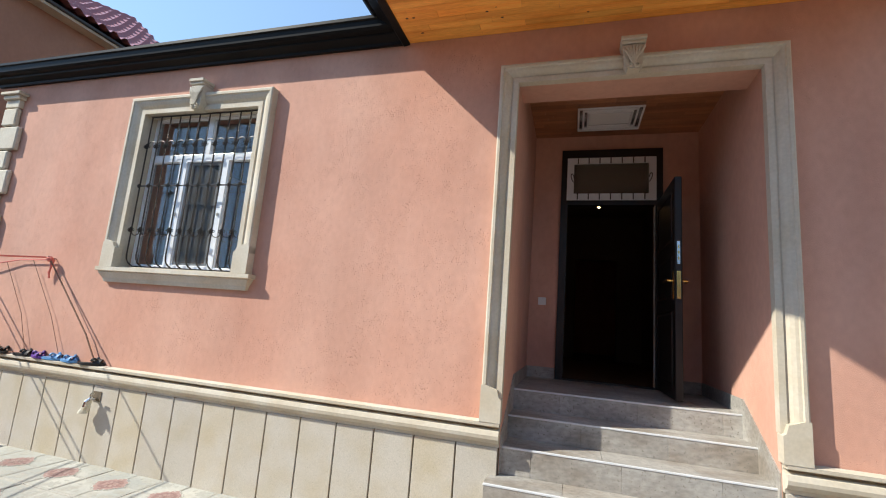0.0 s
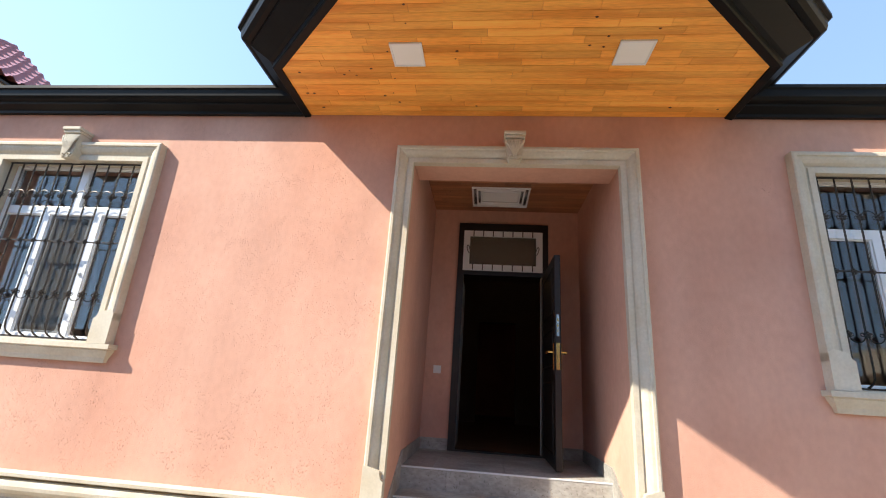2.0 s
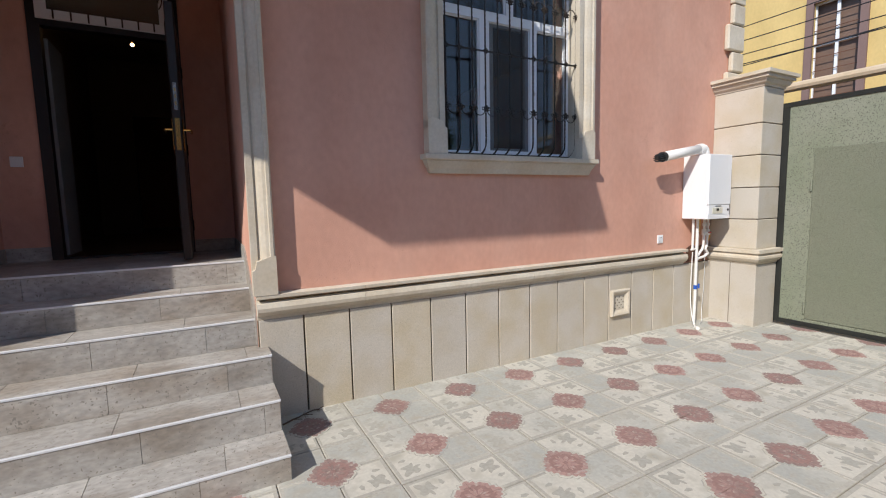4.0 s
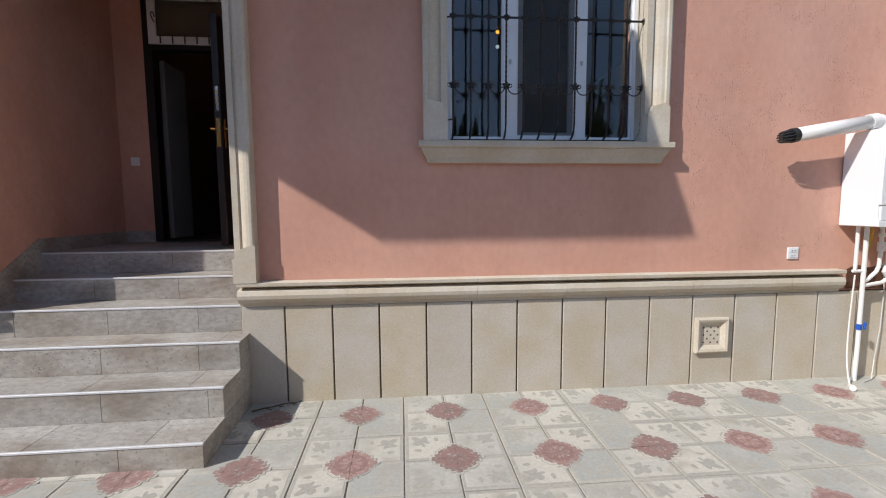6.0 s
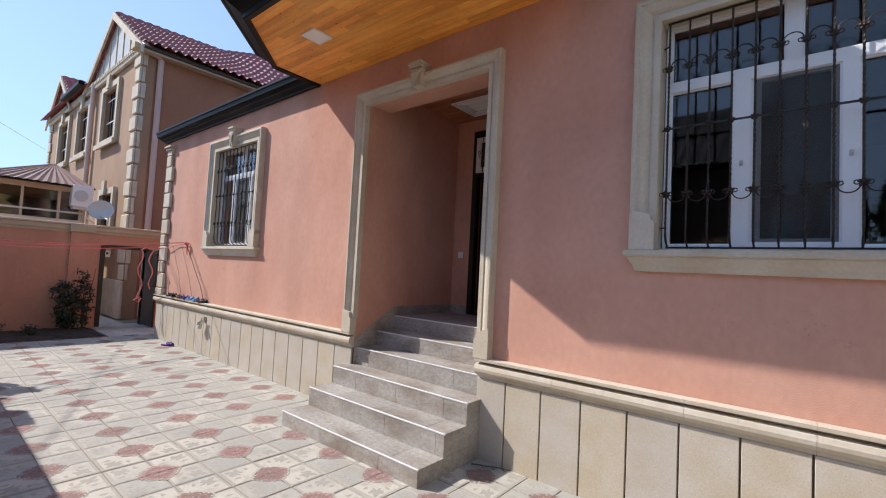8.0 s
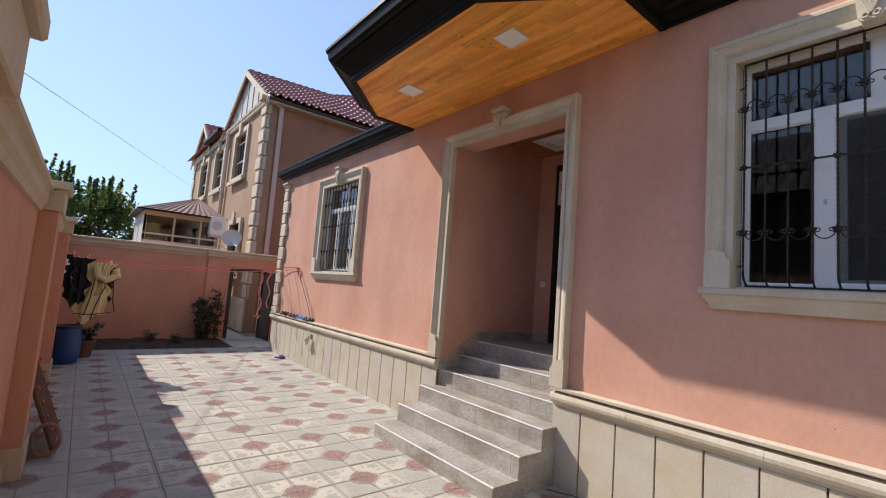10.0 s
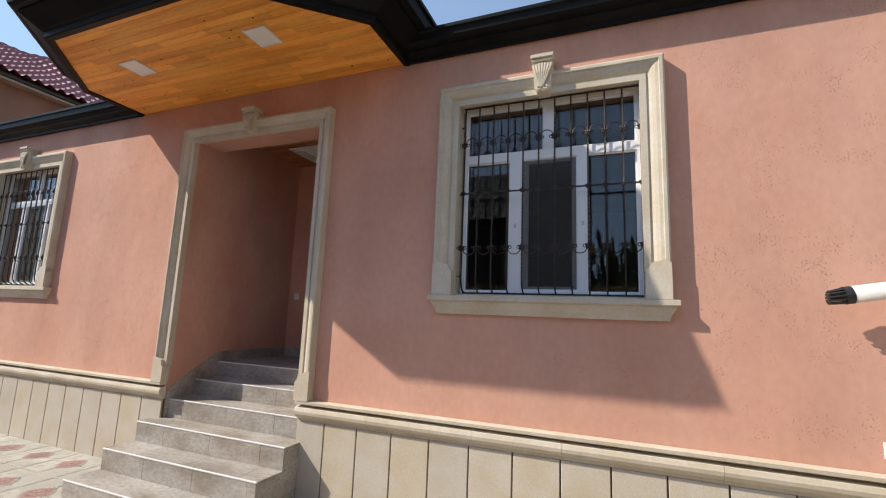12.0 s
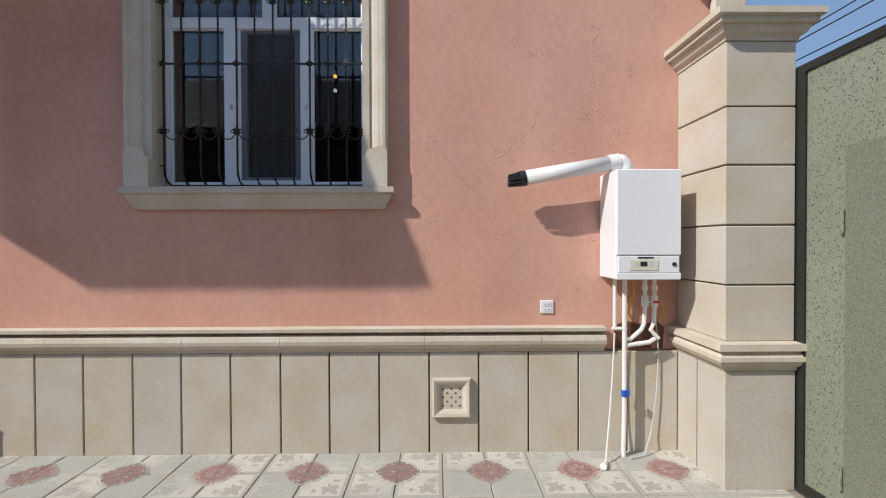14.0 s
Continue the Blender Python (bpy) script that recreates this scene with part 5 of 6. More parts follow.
for (a, b, z0, z1) in WINS:
    wf = part("window_surround", holed(bmesh.new(), (a - 0.17, b + 0.17), (z0 - 0.17, z1 + 0.17), [(a, b, z0, z1)], NFY - 0.09, NFY - 0.002, XZ), M_STONE, nb)
    part("window_sill", bx(a - 0.28, b + 0.28, NFY - 0.16, NFY - 0.092, z0 - 0.24, z0 - 0.10), M_STONE, wf)
    part("pane", bx(a, b, NFY + 0.16, NFY + 0.17, z0, z1), M_GLASS, wf)
    part("keystone", prism(bmesh.new(), [((a + b) / 2 - 0.10, z1 - 0.02), ((a + b) / 2 + 0.10, z1 - 0.02), ((a + b) / 2 + 0.15, z1 + 0.38), ((a + b) / 2 - 0.15, z1 + 0.38)], NFY - 0.16, NFY - 0.092, "xzy"), M_STONE, wf)
    for k in range(1, 6):
        x = a + (b - a) * k / 6
        part("bar", bx(x - 0.02, x + 0.02, NFY + 0.06, NFY + 0.09, z0, z1), M_IRON, wf)
    for z in (z0 + 0.6, z0 + 1.3):
        part("rail", bx(a, b, NFY + 0.055, NFY + 0.059, z - 0.02, z + 0.02), M_PVC, wf)
part("plinth", bx(NX0 - 0.06, NX1 + 0.06, NFY - 0.08, NFY - 0.003, -0.04, 0.95, bevel=0.02), M_STONE, nb, "cream stone plinth")
z = 0.97
i = 0
while z < NE - 0.6:
    w = 0.50 if i % 2 else 0.34
    part("quoin", bx(NX1 - w, NX1 + 0.05, NFY - 0.06, NFY - 0.002, z, z + 0.40, bevel=0.03), M_STONE, nb)
    part("quoin", bx(NX1 + 0.002, NX1 + 0.05, NFY, NFY + w * 0.22, z, z + 0.40, bevel=0.012), M_STONE, nb)
    part("quoin", bx(NX0 - 0.05, NX0 + w, NFY - 0.06, NFY - 0.002, z, z + 0.40, bevel=0.03), M_STONE, nb)
    z += 0.44
    i += 1

# pavilion with glazed upper walls behind the end wall
pv = thing("pavilion", "cream glazed garden room with a brown ribbed hip roof", "pavilion", at=(-13.4, -1.5, 0))
VX0, VX1, VY0, VY1 = -14.8, -12.0, -2.42, -0.55
part("wall", bx(VX0, VX1, VY0, VY1, -0.05, 2.42), M_WHITESTUCCO, pv)
for y in (VY0, VY0 + 0.02, -1.72, -1.05, VY1 - 0.08):
    part("post", bx(VX1 - 0.08, VX1, y, y + 0.05, 2.422, 3.22), M_WALLCAP, pv)
for x in (VX0, -13.4, VX1 - 0.08):
    part("post", bx(x, x + 0.08, VY0 - 0.001, VY0 + 0.06, 2.422, 3.22), M_WALLCAP, pv)
part("head_rail", bx(VX0, VX1 + 0.004, VY0 - 0.004, VY1, 3.10, 3.26), M_WALLCAP, pv)
part("mid_rail", bx(VX1 - 0.05, VX1 + 0.002, VY0, VY1, 2.58, 2.62), M_GREYPL, pv)
part("side_panel", bx(VX0, VX1 - 0.09, VY0 + 0.01, VY0 + 0.03, 2.422, 3.10), M_WHITE, pv)
part("pane", bx(VX1 - 0.05, VX1 - 0.04, VY0 + 0.05, VY1 - 0.08, 2.43, 3.10), M_GLASS, pv)
part("back_wall", bx(VX0, VX0 + 0.1, VY0 + 0.04, VY1, 2.422, 3.10), M_INWALL, pv)
part("back_wall", bx(VX0 + 0.1, VX1 - 0.09, VY1 - 0.06, VY1, 2.422, 3.10), M_INWALL, pv)
o = 0.18
apex = [Vector((-13.7, -1.0, 3.90)), Vector((-13.1, -1.0, 3.90))]
cs = [Vector(p) for p in ((VX0 - o, VY0 - o, 3.25), (VX1 + o, VY0 - o, 3.25), (VX1 + o, VY1 + o, 3.25), (VX0 - o, VY1 + o, 3.25))]


def ribbed(a, b, ta, tb, n):
    """A roof side from eave a-b to ridge ta-tb with standing ribs."""
    bm = bmesh.new()
    up = (b - a).cross(ta - a).normalized()
    if up.z < 0:
        up = -up
    prev = None
    for k in range(2 * n + 1):
        f = k / (2 * n)
        h = up * (0.022 if k % 2 else 0.0)
        cur = (bm.verts.new(a.lerp(b, f) + h), bm.verts.new(ta.lerp(tb, f) + h * 0.6))
        if prev:
            bm.faces.new((prev[0], cur[0], cur[1], prev[1]))
        prev = cur
    return bm


for a, b, ta, tb, n in ((cs[0], cs[1], apex[0], apex[1], 16), (cs[1], cs[2], apex[1], apex[1], 13), (cs[2], cs[3], apex[1], apex[0], 16), (cs[3], cs[0], apex[0], apex[0], 13)):
    part("roof", ribbed(a, b, ta, tb, n), M_ROOFBR, pv, "brown ribbed metal roof side")
part("soffit", bx(VX0 - o, VX1 + o, VY0 - o, VY1 + o, 3.225, 3.248), M_FASCIA, pv)

ac = thing("air_conditioner", "white outdoor air-conditioning unit on the garden room wall", "air conditioner", at=(-11.9, -0.62, 2.74))
part("casing", bx(-12.10, -11.75, -0.83, -0.42, 2.745, 3.285, bevel=0.02), M_WHITE, ac)
part("fan_grille", tube(bmesh.new(), [(-11.75, -0.66, 3.02), (-11.735, -0.66, 3.02)], 0.14, 18), M_GREYPL, ac)
part("bracket", bx(-12.08, -11.78, -0.80, -0.45, 2.69, 2.744), M_GREYPL, ac)
dish = thing("satellite_dish", "pale grey satellite dish on the end wall coping", "satellite dish", at=(EX - 0.1, -0.45, 2.25))
bm = bmesh.new()
prof = [(0.001 + 0.25 * k / 8, 0.06 * (k / 8) ** 2) for k in range(9)]
lathe(bm, prof + [(0.246, 0.054), (0.001, -0.004)], 28, cap=False)
bmesh.ops.transform(bm, matrix=Matrix.Translation((EX - 0.45, -0.50, 2.61)) @ Euler((radians(66), 0, radians(72))).to_matrix().to_4x4(), verts=bm.verts)
part("reflector", bm, M_GREYPL, dish, smooth=True)
part("mast", tube(bmesh.new(), [(EX - 0.1, -0.45, 2.25), (EX - 0.1, -0.45, 2.40), (EX - 0.42, -0.53, 2.53)], 0.022, 8), M_GREYPL, dish)
part("feed_arm", tube(bmesh.new(), [(EX - 0.42, -0.62, 2.30), (EX - 0.20, -0.85, 2.42)], 0.012, 6), M_GREYPL, dish)


# ---- trees and plants ----
def leaf_cloud(bm, centre, radii, n, size, rnd, hollow=0.55):
    for _ in range(n):
        d = Vector((rnd.gauss(0, 1), rnd.gauss(0, 1), rnd.gauss(0, 1))).normalized()
        r = hollow + (1 - hollow) * rnd.random()
        p = Vector(centre) + Vector((d.x * radii[0], d.y * radii[1], d.z * radii[2])) * r
        q = Euler((rnd.uniform(-1.2, 1.2), rnd.uniform(-1.2, 1.2), rnd.uniform(0, 6.3))).to_matrix()
        s = size * rnd.uniform(0.6, 1.3)
        bm.faces.new([bm.verts.new(p + q @ Vector(c) * s) for c in ((-0.5, 0, 0), (0, -0.28, 0.06), (0.6, 0, 0), (0, 0.28, 0.06))])


def tree(x, y, h, spread, seed, n=26):
    rnd = random.Random(seed)
    t = thing("tree", "leafy green tree rising behind the yard wall", "tree", "trees behind the wall", at=(x, y, 0))
    bm = bmesh.new()
    tube(bm, [(x, y, -0.05), (x + 0.08, y + 0.04, h * 0.25), (x - 0.04, y, h * 0.5), (x, y + 0.05, h * 0.62)], 0.16, 9, taper=0.05)
    for k in range(9):
        a = k * 2.4
        z = h * rnd.uniform(0.35, 0.7)
        e = Vector((x + spread * 0.8 * math.cos(a), y + spread * 0.8 * math.sin(a), z + h * rnd.uniform(0.08, 0.2)))
        tube(bm, [(x, y, z), Vector((x, y, z)).lerp(e, 0.5) + Vector((0, 0, 0.15)), e], 0.05, 6, taper=0.012)
    part("trunk", bm, M_BARK, t)
    bm = bmesh.new()
    for k in range(n):
        a = rnd.uniform(0, 6.3)
        r = spread * math.sqrt(rnd.random())
        z = h * rnd.uniform(0.45, 0.98) * (1 - 0.18 * (r / spread) ** 2)
        c = rnd.uniform(0.35, 0.62)
        leaf_cloud(bm, (x + r * math.cos(a), y + r * math.sin(a), z), (c, c, c * 0.8), 150, 0.14, rnd, 0.2)
    # upright leafy shoots break the outline
    for k in range(30):
        a = rnd.uniform(0, 6.3)
        r = spread * math.sqrt(rnd.random())
        z = h * rnd.uniform(0.62, 0.92)
        tall = h * rnd.uniform(0.10, 0.22)
        for m in range(9):
            f = m / 8
            c = 0.17 * (1 - 0.75 * f)
            leaf_cloud(bm, (x + r * math.cos(a) * (1 + 0.12 * f), y + r * math.sin(a) * (1 + 0.12 * f), z + tall * f), (c, c, 0.10), 16, 0.12, rnd, 0.0)
    part("crown", bm, M_LEAF, t)


tree(-19.0, -4.6, 4.9, 1.5, 11, 40)
tree(-18.2, -3.2, 4.5, 1.3, 12, 36)
tree(-21.0, -6.6, 5.4, 1.8, 13, 40)


def bush(name, label, x, y, h, r, seed, n, base=0.0, size=0.055, foliage=None):
    rnd = random.Random(seed)
    b = thing(name, label, "plant", at=(x, y, base))
    for k in range(7):
        a = k * 0.9 + rnd.random()
        e = (x + r * 0.8 * math.cos(a), y + r * 0.8 * math.sin(a), base + h * rnd.uniform(0.6, 1.0))
        part("stem", tube(bmesh.new(), [(x + 0.03 * math.cos(a), y + 0.03 * math.sin(a), base), (x + r * 0.3 * math.cos(a), y + r * 0.3 * math.sin(a), base + h * 0.5), e], 0.010, 5, taper=0.004), M_BARK, b)
    bm = bmesh.new()
    for k in range(n):
        a, f = rnd.uniform(0, 6.3), rnd.random()
        rr = r * (0.35 + 0.65 * f) * rnd.random() ** 0.5
        leaf_cloud(bm, (x + rr * math.cos(a), y + rr * math.sin(a), base + 0.08 + (h - 0.08) * f), (0.11, 0.11, 0.1), 26, size, rnd, 0.1)
    part("leaves", bm, foliage or M_LEAF, b)


bush("rose_bush", "dark green rose bush growing against the end wall", -9.68, -1.10, 0.95, 0.36, 21, 80, 0.0, 0.06, M_DARKLEAF)
bush("rose_bush", "dark green rose bush growing against the end wall", -9.72, -0.82, 1.30, 0.18, 22, 24, 0.0, 0.055, M_DARKLEAF)
for k, (x, y, h) in enumerate(((-9.5, -2.2, 0.28), (-9.2, -1.7, 0.2), (-8.8, 0.55, 0.32))):
    bush("weed", "small dark green weed in bare soil", x, y, h * 0.7, 0.14, 30 + k, 8, 0.0, 0.045, M_DARKLEAF)
pot = thing("flower_pot", "brown clay flower pot with a leggy green plant", "flower pot", at=(-7.75, -3.38, 0))
part("pot", lathe(bmesh.new(), [(0.12, 0.0), (0.15, 0.2), (0.165, 0.26), (0.175, 0.26), (0.175, 0.30), (0.15, 0.30), (0.14, 0.26), (0.01, 0.26)], 18, (-7.75, -3.38, 0)), M_RUST, pot)
bush("pot_plant", "leggy green plant growing in a clay pot", -7.75, -3.38, 0.36, 0.26, 44, 14, 0.26, 0.06, M_DARKLEAF)

DX0, DY0 = -7.2, -3.62
drum = thing("plastic_drum", "blue plastic drum with a black rim against the wall", "drum", at=(DX0, DY0, 0))
part("barrel", lathe(bmesh.new(), [(0.165, 0.0), (0.178, 0.02), (0.196, 0.14), (0.202, 0.30), (0.196, 0.46), (0.180, 0.57), (0.175, 0.60), (0.160, 0.60), (0.155, 0.56)], 28, (DX0, DY0, 0)), M_BLUE, drum, smooth=True)
part("rim", lathe(bmesh.new(), [(0.180, 0.575), (0.188, 0.585), (0.188, 0.615), (0.166, 0.615), (0.166, 0.60)], 28, (DX0, DY0, 0), cap=False), M_BLACKPL, drum)

# ---- washing lines, cords and washing ----
KN = Vector((-6.70, -0.06, 1.885))
lines = thing("washing_line", "pink washing lines strung across the yard", "washing line", at=(-6.6, -1.9, 1.7))
for k, (xa, za, xb, zb) in enumerate(((-6.05, 1.78, -6.72, 1.90), (-6.25, 1.74, -7.95, 1.90), (-6.45, 1.72, -7.96, 1.82))):
    pts = []
    for i in range(21):
        f = i / 20
        pts.append((xa + (xb - xa) * f, -3.75 + 3.66 * f, za + (zb - za) * f - 0.10 * math.sin(math.pi * f)))
    part("line", tube(bmesh.new(), pts, 0.0085, 5), M_ROPE, lines)
part("wall_line", tube(bmesh.new(), [(-8.05, -0.07, 1.80), (-7.6, -0.05, 1.80), (-7.2, -0.03, 1.865), (-6.70, -0.03, 1.885)], 0.007, 6), M_ROPE, lines)
rnd = random.Random(17)
for k, (drop_y, low) in enumerate(((-0.34, 0.80), (-0.16, 0.95))):
    pts = [(-8.15 + 0.03 * math.sin(i * 0.8 + k), drop_y + 0.035 * math.sin(i * 0.9 + 2 * k) + (0.03 * i / 12), 1.76 - (1.76 - low) * i / 12) for i in range(13)]
    part("cord_end", tube(bmesh.new(), pts, 0.013, 6), M_ROPE, lines)
part("cord_end", tube(bmesh.new(), [(-8.15, -0.34, 1.74), (-8.16, -0.25, 1.79), (-8.15, -0.16, 1.75), (-8.1, -0.07, 1.80)], 0.014, 6), M_ROPE, lines)
part("cord_end", tube(bmesh.new(), [(-8.15, -0.30, 0.80), (-8.15, -0.40, 0.74), (-8.15, -0.31, 0.70), (-8.15, -0.27, 0.78)], 0.013, 6), M_ROPE, lines)
for k in range(3):
    pts = [(-6.70 + 0.02 * math.sin(i + k), -0.05 + 0.01 * k, 1.885 - 0.05 * i) for i in range(3 + k)]
    part("cord_end", tube(bmesh.new(), pts, 0.009, 6), M_ROPE, lines)
part("knot", lathe(bmesh.new(), [(0.012, -0.03), (0.03, -0.01), (0.03, 0.012), (0.012, 0.03)], 10, tuple(KN)), M_ROPE, lines)
part("hook", tube(bmesh.new(), [(-6.70, 0.0, 1.895), (-6.70, -0.07, 1.895), (-6.70, -0.08, 1.915)], 0.006, 6), M_IRON, lines)
part("stay", tube(bmesh.new(), [KN, (-6.35, -0.05, 1.52), (-6.0, -0.045, 1.16), (-5.80, -0.04, 0.885)], 0.007, 6), M_BROWNROPE, lines, "brown stay cord")
part("stay", tube(bmesh.new(), [(-7.0, -0.03, 1.875), (-6.55, -0.03, 1.3), (-6.30, -0.035, 0.885)], 0.003, 5), M_BROWNROPE, lines)
part("stay", tube(bmesh.new(), [(-7.4, -0.03, 1.83), (-7.0, -0.03, 1.3), (-6.8, -0.035, 0.885)], 0.003, 5), M_BROWNROPE, lines)


def cloth(name, label, material, x, y0, y1, ztop, zlow, seed, waist=1.0, flare=0.1, ragged=0.06, lean=0.0, notch=0.0):
    """A garment pegged by its top edge: crumpled folds, uneven sides and hem, a notch between its two legs or tails."""
    rnd = random.Random(seed)
    c = thing(name, label, "clothing", "washing on the line", at=(x, (y0 + y1) / 2, ztop))
    bm = bmesh.new()
    U, V = 26, 24
    ph = [rnd.uniform(0, 6.28) for _ in range(8)]
    mid, half = (y0 + y1) / 2, (y1 - y0) / 2
    for side in (0, 1):
        vs = []
        for i in range(U + 1):
            col = []
            for j in range(V + 1):
                u, v = 2 * i / U - 1, j / V
                wd = 1 - (1 - waist) * math.sin(math.pi * min(1, v * 1.2)) + flare * v
                edge = ragged * (math.sin(v * 11 + ph[0] + (u > 0) * 2.1) + 0.6 * math.sin(v * 23 + ph[1] + (u > 0)))
                y = mid + lean * v + half * u * wd + abs(u) * u * edge
                fold = 0.030 * math.sin(u * 8 + ph[2] + 1.5 * v) * (0.3 + v) + 0.014 * math.sin(u * 19 + ph[3] + 3 * v) + 0.012 * math.sin(v * 17 + u * 6 + ph[4])
                hem = 1 + ragged * (1.1 * math.sin(u * 3.1 + ph[5]) + 0.7 * math.sin(u * 8 + ph[6])) - notch * max(0.0, 1 - abs(u - 0.1) * 4)
                z = ztop - (ztop - zlow) * v * hem - 0.012 * abs(math.sin(u * 5 + ph[7]))
                col.append(bm.verts.new((x + fold + (0.022 if side else -0.022) * (0.4 + v), y, z)))
            vs.append(col)
        for i in range(U):
            for j in range(V):
                f = (vs[i][j], vs[i + 1][j], vs[i + 1][j + 1], vs[i][j + 1])
                bm.faces.new(f if side else f[::-1])
    part("body", bm, material, c, smooth=True)
    for y in (y0 + 0.04, y1 - 0.04):
        part("peg", bx(x - 0.008, x + 0.008, y - 0.006, y + 0.006, ztop - 0.03, ztop + 0.05), M_WHITE, c)
    return c


cloth("black_trousers", "crumpled black trousers hung on the washing line", M_CLOTHBK, -6.12, -3.76, -3.54, 1.785, 1.25, 51, 0.9, 0.05, 0.035, 0.0, 0.15)
cloth("black_shirt", "crumpled black shirt hung on the washing line", M_CLOTHBK, -6.28, -3.66, -3.36, 1.745, 1.03, 52, 0.85, -0.15, 0.04, 0.02, 0.1)
cloth("dark_top", "dark cloth top hung on the washing line", M_CLOTHBK, -6.46, -3.56, -3.38, 1.72, 1.10, 53, 0.95, 0.0, 0.03)
robe = cloth("beige_robe", "long beige robe with dark piping on the washing line", M_CLOTHBE, -6.42, -3.39, -3.07, 1.695, 0.86, 54, 0.75, 0.35, 0.03, -0.06)
part("tail", prism(bmesh.new(), [(-3.33, 1.15), (-3.15, 1.20), (-3.23, 0.86), (-3.35, 0.72), (-3.39, 0.74)], -6.385, -6.365, "yzx"), M_CLOTHBE, robe)
part("sleeve", tube(bmesh.new(), [(-6.37, -3.29, 1.62), (-6.34, -3.26, 1.48), (-6.33, -3.15, 1.42), (-6.34, -3.01, 1.50), (-6.35, -3.05, 1.60)], 0.055, 9), M_CLOTHBE, robe, "folded beige sleeve")
for pts in ([(-6.355, -3.29, 1.45), (-6.34, -3.32, 1.10), (-6.35, -3.37, 0.86)], [(-6.34, -3.15, 1.32), (-6.35, -3.23, 1.05), (-6.35, -3.28, 0.80)],
            [(-6.36, -3.05, 1.40), (-6.36, -3.03, 1.10), (-6.36, -2.99, 0.92)], [(-6.345, -3.49, 0.885), (-6.34, -3.29, 0.875), (-6.345, -3.03, 0.915)],
            [(-6.30, -3.26, 1.41), (-6.275, -3.15, 1.36), (-6.285, -2.98, 1.46)]):
    part("piping", tube(bmesh.new(), pts, 0.007, 5), M_CLOTHBK, robe, "dark piping")
cloth("brown_towel", "dark brown cloth hung behind a beige robe", M_DARKDOOR, -6.56, -3.16, -3.06, 1.67, 1.10, 56, 1.0, 0.0, 0.03)
cloth("white_cloth", "small white cloth hung on the washing line", M_WHITE, -6.07, -3.78, -3.66, 1.80, 1.52, 55, 1.0, 0.0, 0.05)


for garment in [o for o in scene.objects if o.get("group") == "washing on the line"]:
    garment.location.y -= 0.09      # pushed along the line towards the wall

# ---- footwear on the ledge ----
def slipper(name, label, material, x, y, z, turn, group="slippers on the ledge"):
    s = thing(name, label, "slipper", group, at=(0, 0, 0))
    sole = []
    for k in range(16):
        a = 2 * math.pi * k / 16
        sole.append((0.13 * math.cos(a), (0.042 + 0.008 * math.cos(a)) * math.sin(a)))
    part("sole", prism(bmesh.new(), sole, 0.0, 0.022, "xyz"), material, s)
    for k in (-1, 1):
        pts = [(0.01 + 0.05 * f, k * 0.046 * math.cos(f * 1.4), 0.02 + 0.045 * math.sin(math.pi * min(1, 0.15 + f * 0.85))) for f in [i / 6 for i in range(7)]]
        part("strap", tube(bmesh.new(), pts, 0.011, 6), material, s)
    bm = bmesh.new()
    rows = []
    for i in range(5):
        xx = 0.02 + 0.018 * i
        rows.append([bm.verts.new((xx, 0.045 * math.cos(a), 0.018 + 0.040 * math.sin(a))) for a in [math.pi * j / 6 for j in range(7)]])
    for r0, r1 in zip(rows, rows[1:]):
        for j in range(6):
            bm.faces.new((r0[j], r1[j], r1[j + 1], r0[j + 1]))
    part("upper", bm, material, s)
    s.matrix_basis = pose(x, y, z, 0, 0, turn)


LEDGE = 0.8785
for x, m, lab, turn in ((-7.30, M_BLACKRB, "black rubber slipper on the wall ledge", 12), (-7.14, M_BLACKRB, "black rubber slipper on the wall ledge", -20),
                        (-6.80, M_BLACKRB, "dark rubber slipper on the wall ledge", 8), (-6.60, M_PURPLE, "purple rubber slipper on the wall ledge", -15),
                        (-6.38, M_SKYBLUE, "light blue rubber slipper on the wall ledge", 10), (-6.16, M_SKYBLUE, "light blue rubber slipper on the wall ledge", -8),
                        (-5.84, M_BLACKRB, "black strappy slipper on the wall ledge", 25)):
    slipper("slipper", lab, m, x, -0.045, LEDGE, turn)
slipper("slipper", "purple rubber slipper lying on the paving", M_PURPLE, -6.9, -0.16, 0.006, 35, "slippers on the paving")

tap = thing("garden_tap", "white garden tap in a plinth recess with a cloth over it", "tap", at=(-5.70, -0.05, 0.52))
# dark plate on the slab paints the hollow's shade; the stone is not cut
part("recess", bx(-5.755, -5.655, -0.0405, -0.0345, 0.555, 0.645), M_JOINT, tap)
part("spout", tube(bmesh.new(), [(-5.70, -0.035, 0.58), (-5.70, -0.11, 0.585), (-5.70, -0.14, 0.56), (-5.70, -0.145, 0.52)], 0.016, 10), M_CHROME, tap)
part("lever", tube(bmesh.new(), [(-5.70, -0.10, 0.60), (-5.70, -0.10, 0.63), (-5.66, -0.11, 0.64)], 0.010, 8), M_CHROME, tap)
bm = bmesh.new()
rnd = random.Random(61)
ring = []
for i in range(6):
    a = [bm.verts.new((-5.715 + (0.022 + 0.024 * (i / 5)) * math.cos(t) + rnd.uniform(-0.014, 0.014) - 0.008 * i, -0.105 + 0.035 * math.sin(t), 0.58 - 0.026 * i + rnd.uniform(-0.008, 0.008)))
         for t in [2 * math.pi * j / 12 for j in range(12)]]
    ring.append(a)
for r0, r1 in zip(ring, ring[1:]):
    for j in range(12):
        bm.faces.new((r0[j], r0[(j + 1) % 12], r1[(j + 1) % 12], r1[j]))
bm.faces.new(ring[0])
